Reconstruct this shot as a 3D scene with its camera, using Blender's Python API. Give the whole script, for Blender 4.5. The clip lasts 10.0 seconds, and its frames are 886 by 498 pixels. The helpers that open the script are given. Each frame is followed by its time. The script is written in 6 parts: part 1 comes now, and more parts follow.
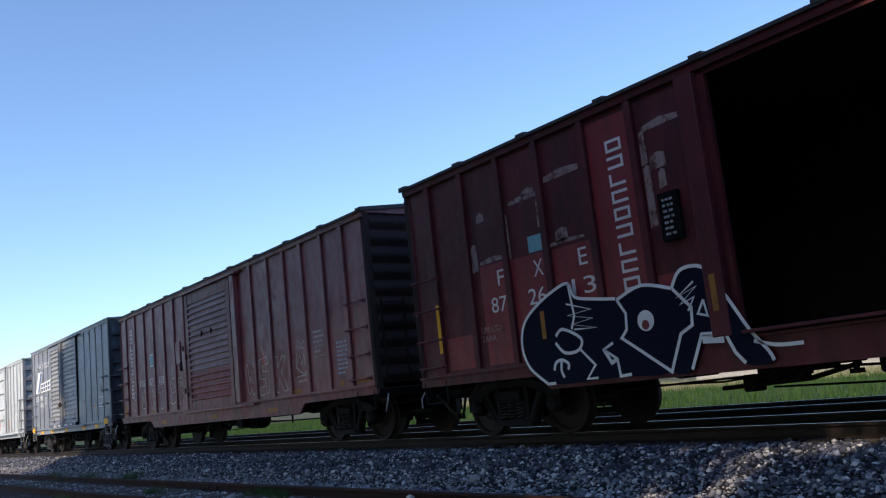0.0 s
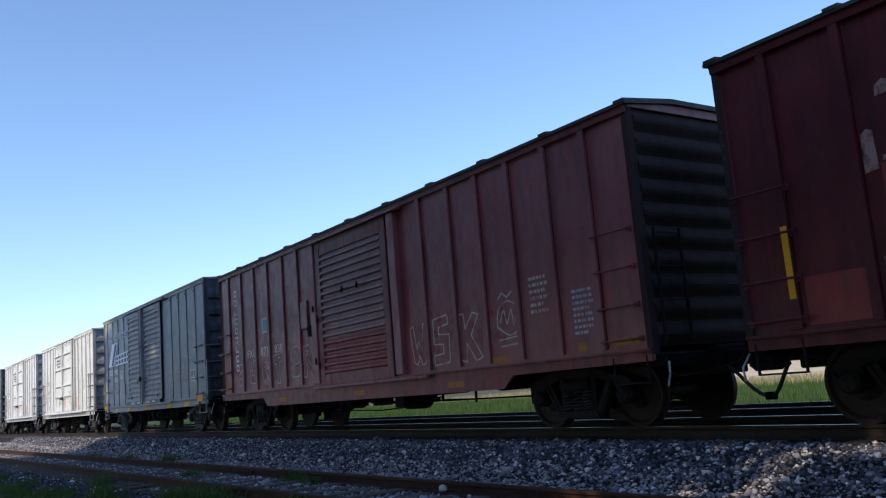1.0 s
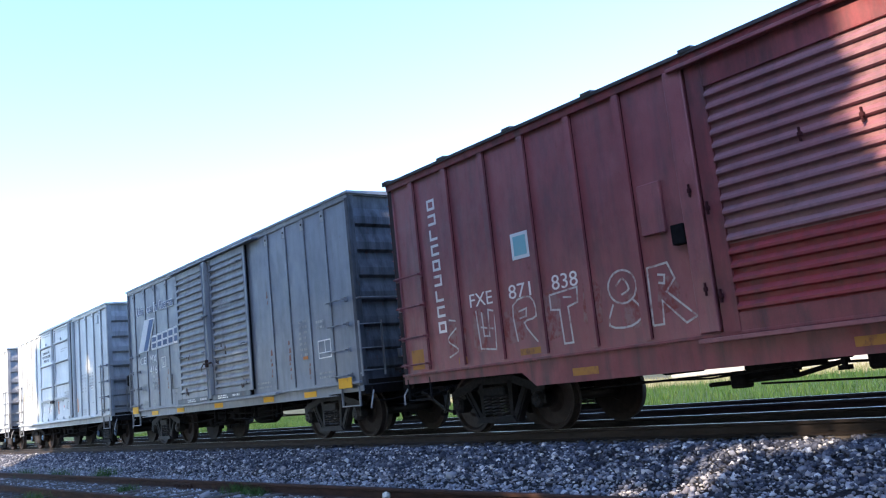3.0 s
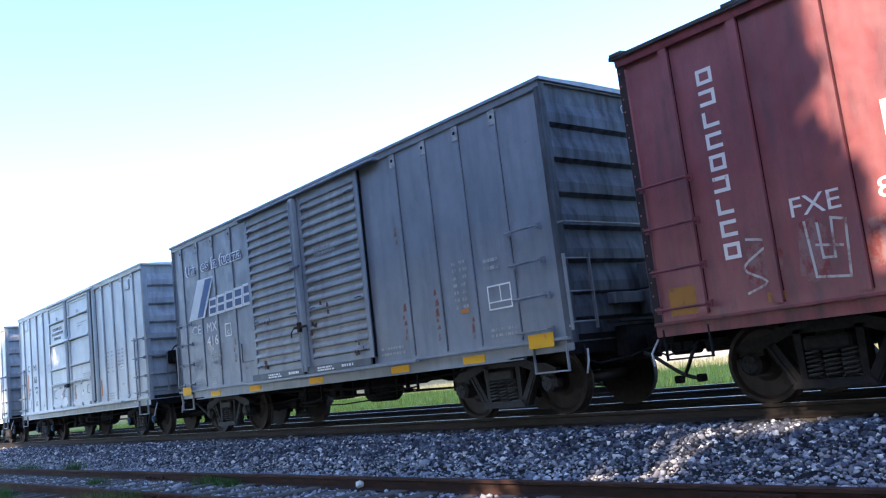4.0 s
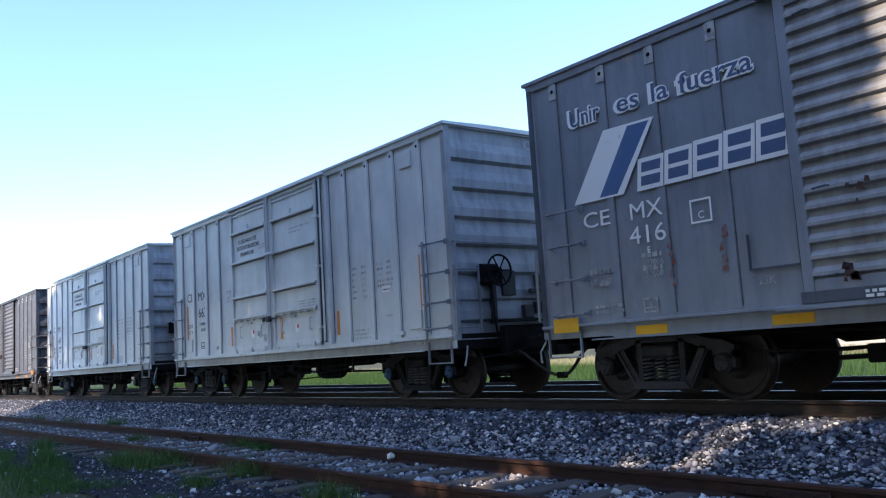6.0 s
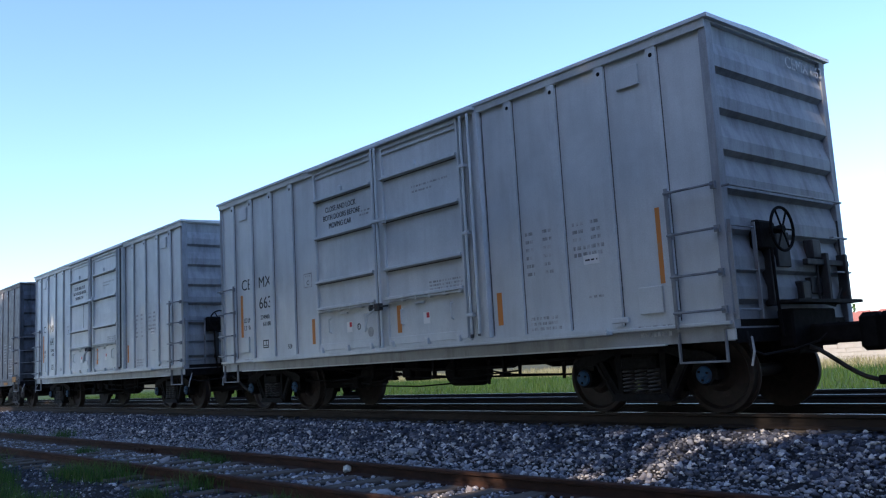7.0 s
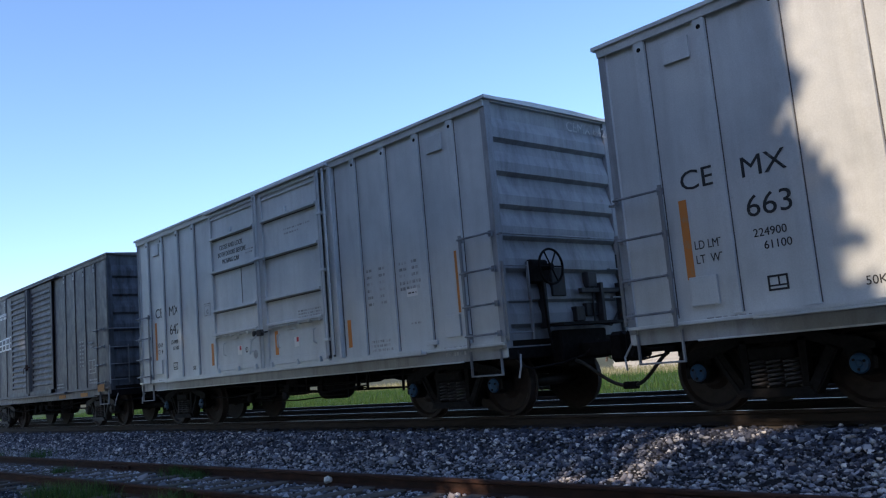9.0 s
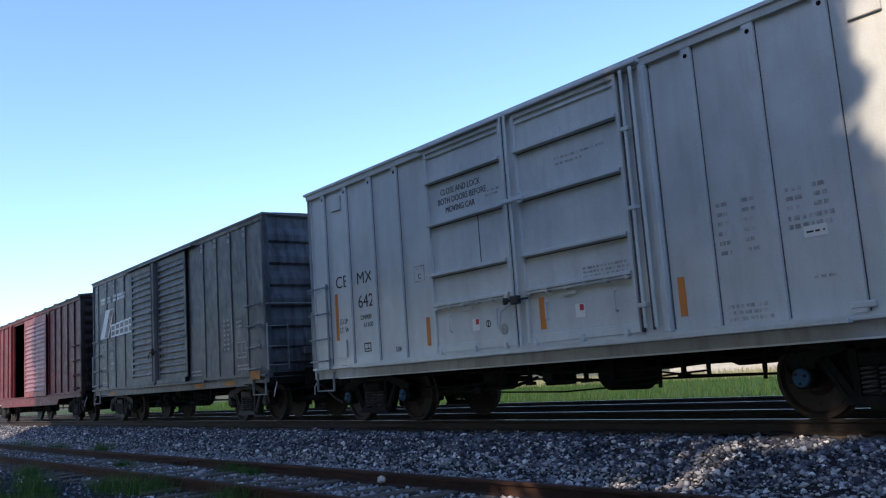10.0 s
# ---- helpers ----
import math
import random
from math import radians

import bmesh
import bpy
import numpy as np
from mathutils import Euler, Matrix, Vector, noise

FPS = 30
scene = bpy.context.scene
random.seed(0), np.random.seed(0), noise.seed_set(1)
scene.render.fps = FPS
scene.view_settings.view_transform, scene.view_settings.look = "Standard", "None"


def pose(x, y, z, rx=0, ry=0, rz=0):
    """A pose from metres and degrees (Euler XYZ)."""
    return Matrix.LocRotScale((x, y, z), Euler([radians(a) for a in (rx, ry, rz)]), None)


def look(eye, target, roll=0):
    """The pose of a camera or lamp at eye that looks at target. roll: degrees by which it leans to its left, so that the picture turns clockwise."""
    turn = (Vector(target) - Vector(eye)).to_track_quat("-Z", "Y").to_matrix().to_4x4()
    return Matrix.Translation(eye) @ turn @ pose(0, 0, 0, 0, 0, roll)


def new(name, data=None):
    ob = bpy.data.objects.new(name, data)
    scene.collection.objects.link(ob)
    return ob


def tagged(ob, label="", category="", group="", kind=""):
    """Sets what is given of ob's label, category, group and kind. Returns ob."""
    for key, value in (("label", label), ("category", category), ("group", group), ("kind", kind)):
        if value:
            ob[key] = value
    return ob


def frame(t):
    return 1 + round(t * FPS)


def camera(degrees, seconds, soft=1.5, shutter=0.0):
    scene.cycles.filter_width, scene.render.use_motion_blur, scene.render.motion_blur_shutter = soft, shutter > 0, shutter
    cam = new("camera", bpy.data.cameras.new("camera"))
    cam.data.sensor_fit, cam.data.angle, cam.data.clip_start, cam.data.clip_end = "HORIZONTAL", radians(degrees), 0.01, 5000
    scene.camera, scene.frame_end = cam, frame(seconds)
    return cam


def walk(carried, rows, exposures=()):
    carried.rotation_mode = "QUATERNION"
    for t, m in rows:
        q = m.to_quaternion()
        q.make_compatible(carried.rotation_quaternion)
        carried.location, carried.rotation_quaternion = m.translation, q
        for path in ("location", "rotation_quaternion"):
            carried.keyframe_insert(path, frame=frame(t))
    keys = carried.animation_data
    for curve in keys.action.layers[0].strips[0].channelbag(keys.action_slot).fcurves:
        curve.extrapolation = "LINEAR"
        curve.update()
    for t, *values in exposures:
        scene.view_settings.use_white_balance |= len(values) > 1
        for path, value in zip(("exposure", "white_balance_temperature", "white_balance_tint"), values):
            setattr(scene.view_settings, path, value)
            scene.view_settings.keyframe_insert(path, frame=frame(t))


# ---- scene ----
# The camera stands still and is turned by hand. Rows: seconds, yaw, pitch, roll.
cam = camera(54.79, 10.0, soft=1.2)
EYE = (0.0, 0.0, 1.45)
TURNS = [
    (0.0, 52.69, 9.52, 6.11),
    (0.5, 55.25, 9.79, 4.81),
    (1.0, 55.23, 9.16, 4.71),
    (1.5, 53.15, 9.09, 5.31),
    (2.0, 52.78, 8.45, 5.10),
    (2.5, 50.79, 8.64, 5.97),
    (3.0, 51.19, 9.18, 6.01),
    (3.2, 51.48, 8.89, 5.72),
    (4.3, 47.82, 8.04, 6.54),
    (4.5, 46.69, 8.20, 5.88),
    (5.0, 50.35, 7.41, 5.49),
    (5.5, 51.33, 7.41, 4.65),
    (6.0, 52.28, 6.96, 3.52),
    (6.2, 52.58, 6.53, 3.19),
    (7.3, 48.77, 7.81, 3.35),
    (7.5, 48.76, 7.64, 3.45),
    (8.0, 48.61, 7.37, 4.45),
    (8.5, 48.02, 7.50, 4.68),
    (9.0, 47.78, 7.92, 5.01),
    (9.5, 48.44, 8.82, 4.89),
    (10.0, 51.46, 8.33, 4.04),
]
EXPOSURES = [(0, 0.85, 5750, 12), (0.6, 0.72, 5750, 12), (1, 0.84, 5800, 12), (1.6, 1.33, 5770, 13), (2.5, 2.16, 5670, 14), (3.2, 2.28, 5670, 14), (4.5, 2.38, 5520, 15), (5.5, 2.06, 5520, 15), (6.2, 1.68, 5720, 14), (7.5, 1.33, 5620, 14), (8, 1.48, 5770, 14), (9, 1.03, 5620, 14), (9.3, 1.23, 5720, 13), (9.5, 1.28, 5770, 13), (10, 1.26, 5720, 12)]


def aim(yaw, pitch, roll):
    return pose(*EYE, 0, 0, yaw) @ pose(0, 0, 0, 90 + pitch) @ pose(0, 0, 0, 0, 0, -roll)


walk(cam, [(t, aim(y, p, r)) for t, y, p, r in TURNS], exposures=EXPOSURES)

# ---- light ----
SUN_EL, SUN_AZ = 35.0, 168.0          # elevation, and bearing clockwise from +y
TO_SUN = Vector((math.cos(radians(SUN_EL)) * math.sin(radians(SUN_AZ)),
                 math.cos(radians(SUN_EL)) * math.cos(radians(SUN_AZ)), math.sin(radians(SUN_EL))))
world = bpy.data.worlds.new("sky")
world.use_nodes = True
scene.world = world
wn = world.node_tree
sky = wn.nodes.new("ShaderNodeTexSky")
sky.sky_type, sky.sun_disc = "NISHITA", False
sky.sun_elevation, sky.sun_rotation = radians(SUN_EL), radians(SUN_AZ)
sky.air_density, sky.dust_density, sky.ozone_density = 1.0, 0.6, 2.0
back = wn.nodes["Background"]
back.inputs["Strength"].default_value = 0.12
wn.links.new(sky.outputs[0], back.inputs["Color"])
sun = new("sun", bpy.data.lights.new("sun", "SUN"))
sun.data.energy, sun.data.angle, sun.data.color = 2.6, radians(0.6), (1.0, 0.75, 0.46)
sun.matrix_world = look(TO_SUN * 50, (0, 0, 0))

# ---- materials ----


def nodes_of(name):
    m = bpy.data.materials.new(name)
    m.use_nodes = True
    nt = m.node_tree
    return m, nt, nt.nodes["Principled BSDF"]


def add_noise(nt, scale, detail=6.0, stretch=(1, 1, 1), rough=0.6):
    co = nt.nodes.new("ShaderNodeTexCoord")
    mp = nt.nodes.new("ShaderNodeMapping")
    mp.inputs["Scale"].default_value = stretch
    nz = nt.nodes.new("ShaderNodeTexNoise")
    nz.inputs["Scale"].default_value, nz.inputs["Detail"].default_value = scale, detail
    nz.inputs["Roughness"].default_value = rough
    nt.links.new(co.outputs["Object"], mp.inputs["Vector"])
    nt.links.new(mp.outputs[0], nz.inputs["Vector"])
    return nz.outputs["Fac"]


def span(nt, value, lo, hi, a=0.0, b=1.0):
    r = nt.nodes.new("ShaderNodeMapRange")
    r.inputs["From Min"].default_value, r.inputs["From Max"].default_value = lo, hi
    r.inputs["To Min"].default_value, r.inputs["To Max"].default_value = a, b
    nt.links.new(value, r.inputs["Value"])
    return r.outputs[0]


def blend(nt, fac, a, b, mode="MIX"):
    x = nt.nodes.new("ShaderNodeMix")
    x.data_type, x.blend_type = "RGBA", mode
    for sock, val in ((x.inputs[0], fac), (x.inputs[6], a), (x.inputs[7], b)):
        if isinstance(val, (int, float)):
            sock.default_value = val
        elif isinstance(val, tuple):
            sock.default_value = (*val, 1.0)
        else:
            nt.links.new(val, sock)
    return x.outputs[2]


def relief(nt, bsdf, value, strength=0.3, dist=0.01):
    b = nt.nodes.new("ShaderNodeBump")
    b.inputs["Strength"].default_value, b.inputs["Distance"].default_value = strength, dist
    nt.links.new(value, b.inputs["Height"])
    nt.links.new(b.outputs[0], bsdf.inputs["Normal"])


def paint(name, col, faded, rust=0.55, rough=0.42, dirt=(0.05, 0.04, 0.035), dirt_amount=0.5, gloss=0.5, chalk=0.16):
    """Weathered car paint: faded patches, streaks that run down, rust spots, dents."""
    m, nt, p = nodes_of(name)
    big = add_noise(nt, 0.9, 5)
    c = blend(nt, span(nt, big, 0.35, 0.68), col, faded)
    cloud = add_noise(nt, 0.55, 3, (1, 1, 0.8))
    c = blend(nt, span(nt, cloud, 0.42, 0.62, 0.0, 0.30), c, tuple(v * 0.72 for v in col))
    streak = add_noise(nt, 5.0, 6, (1, 1, 0.10))
    c = blend(nt, span(nt, streak, 0.46, 0.72, 0.0, dirt_amount), c, dirt)
    wash = add_noise(nt, 3.2, 7, (1, 1, 0.35), 0.65)
    c = blend(nt, span(nt, wash, 0.52, 0.66, 0.0, dirt_amount * 0.7), c, dirt)
    pale = add_noise(nt, 11.0, 5, (1, 1, 0.2))
    c = blend(nt, span(nt, pale, 0.62, 0.78, 0.0, chalk), c, tuple(min(1.0, v * 1.5 + 0.05) for v in faded))
    spots = add_noise(nt, 7.0, 8, (1, 1, 0.6), 0.7)
    c = blend(nt, span(nt, spots, rust, rust + 0.12, 0.0, 0.75), c, (0.13, 0.045, 0.02))
    fine = add_noise(nt, 60.0, 4)
    c = blend(nt, span(nt, fine, 0.3, 0.7, 0.0, 0.22), c, dirt)
    nt.links.new(c, p.inputs["Base Color"])
    nt.links.new(span(nt, spots, 0.4, 0.7, rough, rough + 0.30), p.inputs["Roughness"])
    p.inputs["Specular IOR Level"].default_value = gloss
    dent = nt.nodes.new("ShaderNodeMath")
    dent.operation = "MULTIPLY_ADD"
    nt.links.new(fine, dent.inputs[0])
    dent.inputs[1].default_value = 0.02
    nt.links.new(add_noise(nt, 1.6, 2), dent.inputs[2])
    relief(nt, p, dent.outputs[0], 0.7, 0.045)
    return m


def grainy(name, a, b, scale=20.0, rough=0.85, metal=0.0, bump=0.4, dist=0.01, stretch=(1, 1, 1), spread=None, spec=0.2):
    """Two colours mixed by grain and stains; spread: colours drawn per island of the mesh."""
    m, nt, p = nodes_of(name)
    g = add_noise(nt, scale, 7, stretch)
    big = add_noise(nt, scale * 0.06, 4)
    c = blend(nt, span(nt, g, 0.3, 0.7), a, b)
    c = blend(nt, span(nt, big, 0.4, 0.7, 0.0, 0.45), c, tuple(v * 0.55 for v in a))
    if spread:
        geo = nt.nodes.new("ShaderNodeNewGeometry")
        ramp = nt.nodes.new("ShaderNodeValToRGB")
        els = ramp.color_ramp.elements
        els[0].color, els[1].color = (*spread[0], 1), (*spread[-1], 1)
        for i, s in enumerate(spread[1:-1]):
            els.new((i + 1) / (len(spread) - 1)).color = (*s, 1)
        nt.links.new(geo.outputs["Random Per Island"], ramp.inputs[0])
        c = blend(nt, span(nt, g, 0.25, 0.75, 0.0, 0.3), ramp.outputs[0], c)
    nt.links.new(c, p.inputs["Base Color"])
    p.inputs["Roughness"].default_value, p.inputs["Metallic"].default_value = rough, metal
    p.inputs["Specular IOR Level"].default_value = spec
    relief(nt, p, g, bump, dist)
    return m


def worn(name, col, under, keep=0.5, rough=0.6):
    """Lettering paint worn through to what lies under it."""
    m, nt, p = nodes_of(name)
    n = add_noise(nt, 9.0, 8, (1, 1, 0.7), 0.7)
    nt.links.new(blend(nt, span(nt, n, keep, keep + 0.16), col, under), p.inputs["Base Color"])
    p.inputs["Roughness"].default_value = rough
    p.inputs["Specular IOR Level"].default_value = 0.2
    return m


RED = paint("red oxide paint", (0.25, 0.048, 0.060), (0.32, 0.09, 0.099), rust=0.64, dirt=(0.055, 0.032, 0.045), gloss=0.85)
RED_SILL = paint("maroon sill paint, grimy", (0.20, 0.036, 0.046), (0.26, 0.06, 0.068), rust=0.62, dirt=(0.035, 0.024, 0.03), dirt_amount=0.7)
RED_OLD = paint("maroon paint, dirty", (0.10, 0.016, 0.023), (0.15, 0.026, 0.034), rust=0.64, dirt_amount=0.55, dirt=(0.026, 0.013, 0.018), gloss=0.3)
RED_BRIGHT = paint("fresh red paint", (0.30, 0.026, 0.034), (0.25, 0.03, 0.038), rust=0.66, dirt=(0.07, 0.03, 0.035))
# Purplish grey of the doors imitates the sky's sheen in the colour.
RED_DOOR = paint("red door paint, purplish grey", (0.26, 0.095, 0.115), (0.27, 0.13, 0.155), rust=0.64, dirt=(0.10, 0.06, 0.08), gloss=0.85)
GREY_DARK = paint("dark grey paint", (0.215, 0.24, 0.295), (0.28, 0.305, 0.36), rust=0.66, dirt=(0.07, 0.075, 0.09), dirt_amount=0.30, rough=0.38, chalk=0.08)
GREY_DOOR = paint("grey door paint", (0.29, 0.305, 0.335), (0.38, 0.39, 0.405), rust=0.64, dirt=(0.10, 0.09, 0.09))
# Sill tone holds grime and also the shade under the door rail.
GREY_SILL = paint("light grey sill paint, grime and shade", (0.30, 0.325, 0.36), (0.40, 0.42, 0.45), rust=0.64, dirt=(0.13, 0.13, 0.14), dirt_amount=0.5)
GREY_LIGHT = paint("light grey paint", (0.555, 0.595, 0.625), (0.685, 0.715, 0.73), rust=0.69, dirt=(0.20, 0.205, 0.215), dirt_amount=0.17, rough=0.36, chalk=0.06)
# Grips darker than the car's light grey: their shade is put into the tone.
GRIP = paint("grey grip paint, shade in the tone", (0.22, 0.235, 0.265), (0.32, 0.335, 0.36), rust=0.60, dirt=(0.05, 0.05, 0.055), dirt_amount=0.5)
SPRING_STEEL = grainy("spring steel, lighter grey", (0.035, 0.035, 0.042), (0.075, 0.073, 0.08), 18, 0.65, 0.0, 0.3, spec=0.3)
GREY_BROWN = paint("brown grey paint", (0.070, 0.072, 0.094), (0.105, 0.102, 0.125), rust=0.64, dirt_amount=0.32, chalk=0.08)
GREY_WORN = paint("worn slate door paint", (0.125, 0.13, 0.15), (0.17, 0.175, 0.195), rust=0.62)
SLATE = paint("blue slate paint", (0.06, 0.08, 0.11), (0.085, 0.105, 0.14), rust=0.66)
UNDER = grainy("grimy black iron", (0.007, 0.0068, 0.008), (0.015, 0.014, 0.015), 14, 0.8, 0.0, 0.3, spec=0.06)
IRON = grainy("dusty cast iron", (0.011, 0.011, 0.013), (0.025, 0.024, 0.025), 18, 0.75, 0.0, 0.3, spec=0.10)
WHEEL = grainy("wheel steel, brown", (0.017, 0.0135, 0.014), (0.036, 0.027, 0.025), 12, 0.6, 0.0, 0.25, spec=0.18)
TREAD = grainy("bright rail steel", (0.30, 0.29, 0.28), (0.42, 0.41, 0.40), 30, 0.36, 1.0, 0.05)
RUST = grainy("rusty rail", (0.024, 0.0145, 0.0125), (0.062, 0.030, 0.021), 16, 0.85, 0.0, 0.4, 0.006, (0.3, 1, 1))
RUST_DARK = worn("dark rust blotch", (0.05, 0.03, 0.028), (0.11, 0.075, 0.07), 0.5)
PALE_BLUE = worn("pale blue stencil", (0.42, 0.44, 0.55), (0.20, 0.10, 0.13), 0.52)
RUST_RUN = worn("rust run", (0.20, 0.085, 0.065), (0.21, 0.20, 0.225), 0.46)
RAIL_DARK = grainy("dark rail side", (0.016, 0.013, 0.012), (0.034, 0.026, 0.023), 16, 0.8, 0.0, 0.3, 0.005, (0.3, 1, 1))
SLEEPER = grainy("weathered sleeper wood", (0.07, 0.06, 0.05), (0.14, 0.12, 0.105), 9, 0.9, 0.0, 0.6, 0.01, (6, 0.6, 3))
# Bed kept near black so the gaps between stones look shaded.
BED = grainy("crushed stone bed, dark for shaded gaps", (0.012, 0.012, 0.015), (0.036, 0.036, 0.041), 34, 0.95, 0.0, 1.0, 0.04)
SOIL = grainy("soil with dry grass", (0.055, 0.06, 0.03), (0.11, 0.105, 0.06), 5, 0.95, 0.0, 0.8, 0.05)
STONE_DARK = grainy("dark ballast stone", (0.03, 0.03, 0.034), (0.055, 0.055, 0.06), 30, 0.85, 0.0, 0.5, 0.01,
                    spread=((0.008, 0.010, 0.018), (0.030, 0.037, 0.064), (0.19, 0.205, 0.26), (0.022, 0.027, 0.046), (0.11, 0.118, 0.155), (0.70, 0.70, 0.72)))
STONE_PALE = grainy("pale ballast stone", (0.10, 0.098, 0.096), (0.17, 0.165, 0.16), 30, 0.85, 0.0, 0.5, 0.01,
                    spread=((0.035, 0.037, 0.054), (0.23, 0.24, 0.29), (0.46, 0.46, 0.50), (0.10, 0.102, 0.13), (0.34, 0.31, 0.315), (0.78, 0.77, 0.78)))
WHITE = worn("white lettering", (0.84, 0.84, 0.83), (0.34, 0.34, 0.35), 0.62)
WHITE_RED = worn("white lettering on red", (0.80, 0.74, 0.72), (0.30, 0.12, 0.115), 0.60)
GHOST = worn("faint chalk lines", (0.56, 0.51, 0.49), (0.26, 0.11, 0.11), 0.50)
BLACK_INK = worn("black lettering", (0.035, 0.037, 0.042), (0.25, 0.25, 0.25), 0.60)
INK_FAINT = worn("faded black lettering", (0.25, 0.255, 0.265), (0.50, 0.51, 0.525), 0.42)
WHITE_FAINT = worn("faded white lettering", (0.40, 0.41, 0.42), (0.23, 0.24, 0.26), 0.45)
PATCH = worn("worn pinkish paint", (0.36, 0.26, 0.24), (0.10, 0.035, 0.035), 0.46)
SMEAR = worn("chalky smear", (0.27, 0.15, 0.15), (0.22, 0.055, 0.052), 0.44)
FILL = worn("slate blue filling", (0.09, 0.13, 0.24), (0.15, 0.17, 0.22), 0.56)
YELLOW = worn("yellow reflector", (0.78, 0.42, 0.02), (0.50, 0.26, 0.03), 0.58)
YELLOW_OLD = worn("dirty yellow reflector", (0.36, 0.17, 0.04), (0.20, 0.09, 0.05), 0.50)
ORANGE = worn("orange reflector strip", (0.58, 0.225, 0.06), (0.40, 0.26, 0.15), 0.55)
BLUE = worn("blue sign paint", (0.09, 0.15, 0.30), (0.14, 0.18, 0.28), 0.56)
NAVY = worn("navy spray paint", (0.004, 0.006, 0.018), (0.008, 0.009, 0.018), 0.6, 0.85)
# End paints darker than the sides: shade between cars plus soot, in the colour.
END_DARK = paint("end paint, soot and shade", (0.030, 0.024, 0.028), (0.055, 0.036, 0.038), rust=0.64, rough=0.7, gloss=0.12)
END_GREY = paint("grey end paint, soot and shade", (0.085, 0.095, 0.12), (0.15, 0.165, 0.20), rust=0.60, dirt=(0.02, 0.02, 0.022), dirt_amount=0.85, rough=0.6, gloss=0.25)
END_PALE = paint("light grey end paint, soot and shade", (0.33, 0.35, 0.385), (0.45, 0.465, 0.49), rust=0.66, dirt=(0.07, 0.07, 0.075), dirt_amount=0.45, rough=0.6, gloss=0.25)
GEAR_GREY = paint("sooty brake gear paint", (0.035, 0.037, 0.042), (0.075, 0.078, 0.085), rust=0.60, dirt=(0.014, 0.013, 0.014), dirt_amount=0.7, rough=0.6, gloss=0.2)
# Mostly for strips that stand in for shadow lines; also joints and latches.
DARK_LINE = grainy("dark joint and shade line", (0.07, 0.07, 0.075), (0.17, 0.168, 0.17), 22, 0.9, 0.0, 0.3, spec=0.1)
DARK_MAROON = grainy("shade line and latch, dark maroon", (0.030, 0.010, 0.013), (0.07, 0.022, 0.027), 22, 0.9, 0.0, 0.3, spec=0.1)
CAST_GREY = grainy("cast iron, lighter grey", (0.018, 0.018, 0.021), (0.041, 0.039, 0.042), 18, 0.7, 0.0, 0.4, spec=0.3)
CAST_BLACK = grainy("cast iron, near black", (0.008, 0.008, 0.009), (0.019, 0.018, 0.019), 18, 0.75, 0.0, 0.3, spec=0.08)
PLATE = worn("pale blue plate", (0.25, 0.48, 0.52), (0.32, 0.50, 0.52), 0.55)
STICKER = worn("white sticker", (0.75, 0.75, 0.74), (0.55, 0.55, 0.55), 0.6)
STICKER_RED = worn("red sticker", (0.55, 0.05, 0.06), (0.4, 0.1, 0.1), 0.6)
CAP_BLUE = worn("blue bearing cap", (0.02, 0.06, 0.13), (0.03, 0.035, 0.05), 0.5)
# Boards far darker than wood: the shade inside the car is in the colour.
DARK_INSIDE = grainy("plank lining, shade in the colour", (0.011, 0.009, 0.008), (0.022, 0.018, 0.015), 8, 0.9, 0, 0.3)
ROOF = grainy("dark weathered roof sheet", (0.05, 0.048, 0.05), (0.10, 0.095, 0.095), 9, 0.6, 0.2, 0.3)
RUBBER = grainy("black hose rubber", (0.02, 0.02, 0.02), (0.035, 0.033, 0.03), 25, 0.6, 0, 0.2)
LEAF = grainy("leaf green", (0.035, 0.075, 0.018), (0.06, 0.11, 0.03), 3, 0.6, 0, 0.1, spread=((0.03, 0.07, 0.018), (0.06, 0.11, 0.03), (0.09, 0.13, 0.035)))
BARK = grainy("bark", (0.09, 0.07, 0.055), (0.16, 0.13, 0.10), 10, 0.95, 0, 0.8, 0.03, (1, 1, 0.25))
GRASS = grainy("grass blades", (0.03, 0.07, 0.012), (0.05, 0.10, 0.02), 4, 0.7, 0, 0.1, spread=((0.016, 0.050, 0.010), (0.034, 0.090, 0.016), (0.06, 0.135, 0.022), (0.10, 0.13, 0.045)))
FIELD = grainy("field grass", (0.030, 0.060, 0.012), (0.055, 0.095, 0.022), 4, 0.75, 0, 0.1, spread=((0.018, 0.055, 0.008), (0.034, 0.085, 0.013), (0.05, 0.11, 0.02), (0.085, 0.12, 0.03)))
TURF = grainy("green turf", (0.025, 0.05, 0.012), (0.06, 0.09, 0.025), 3, 0.95, 0, 0.6, 0.05)
STRAW = grainy("dry straw grass", (0.22, 0.21, 0.12), (0.32, 0.29, 0.19), 4, 0.9, 0, 0.2, spread=((0.15, 0.17, 0.07), (0.26, 0.25, 0.13), (0.36, 0.33, 0.22)))
TILE_RED = grainy("faded red roof tile", (0.34, 0.13, 0.10), (0.45, 0.20, 0.16), 6, 0.9, 0, 0.3)
PALE_WALL = grainy("pale rendered wall", (0.40, 0.385, 0.34), (0.48, 0.46, 0.42), 4, 0.9, 0, 0.3)

# ---- mesh building ----


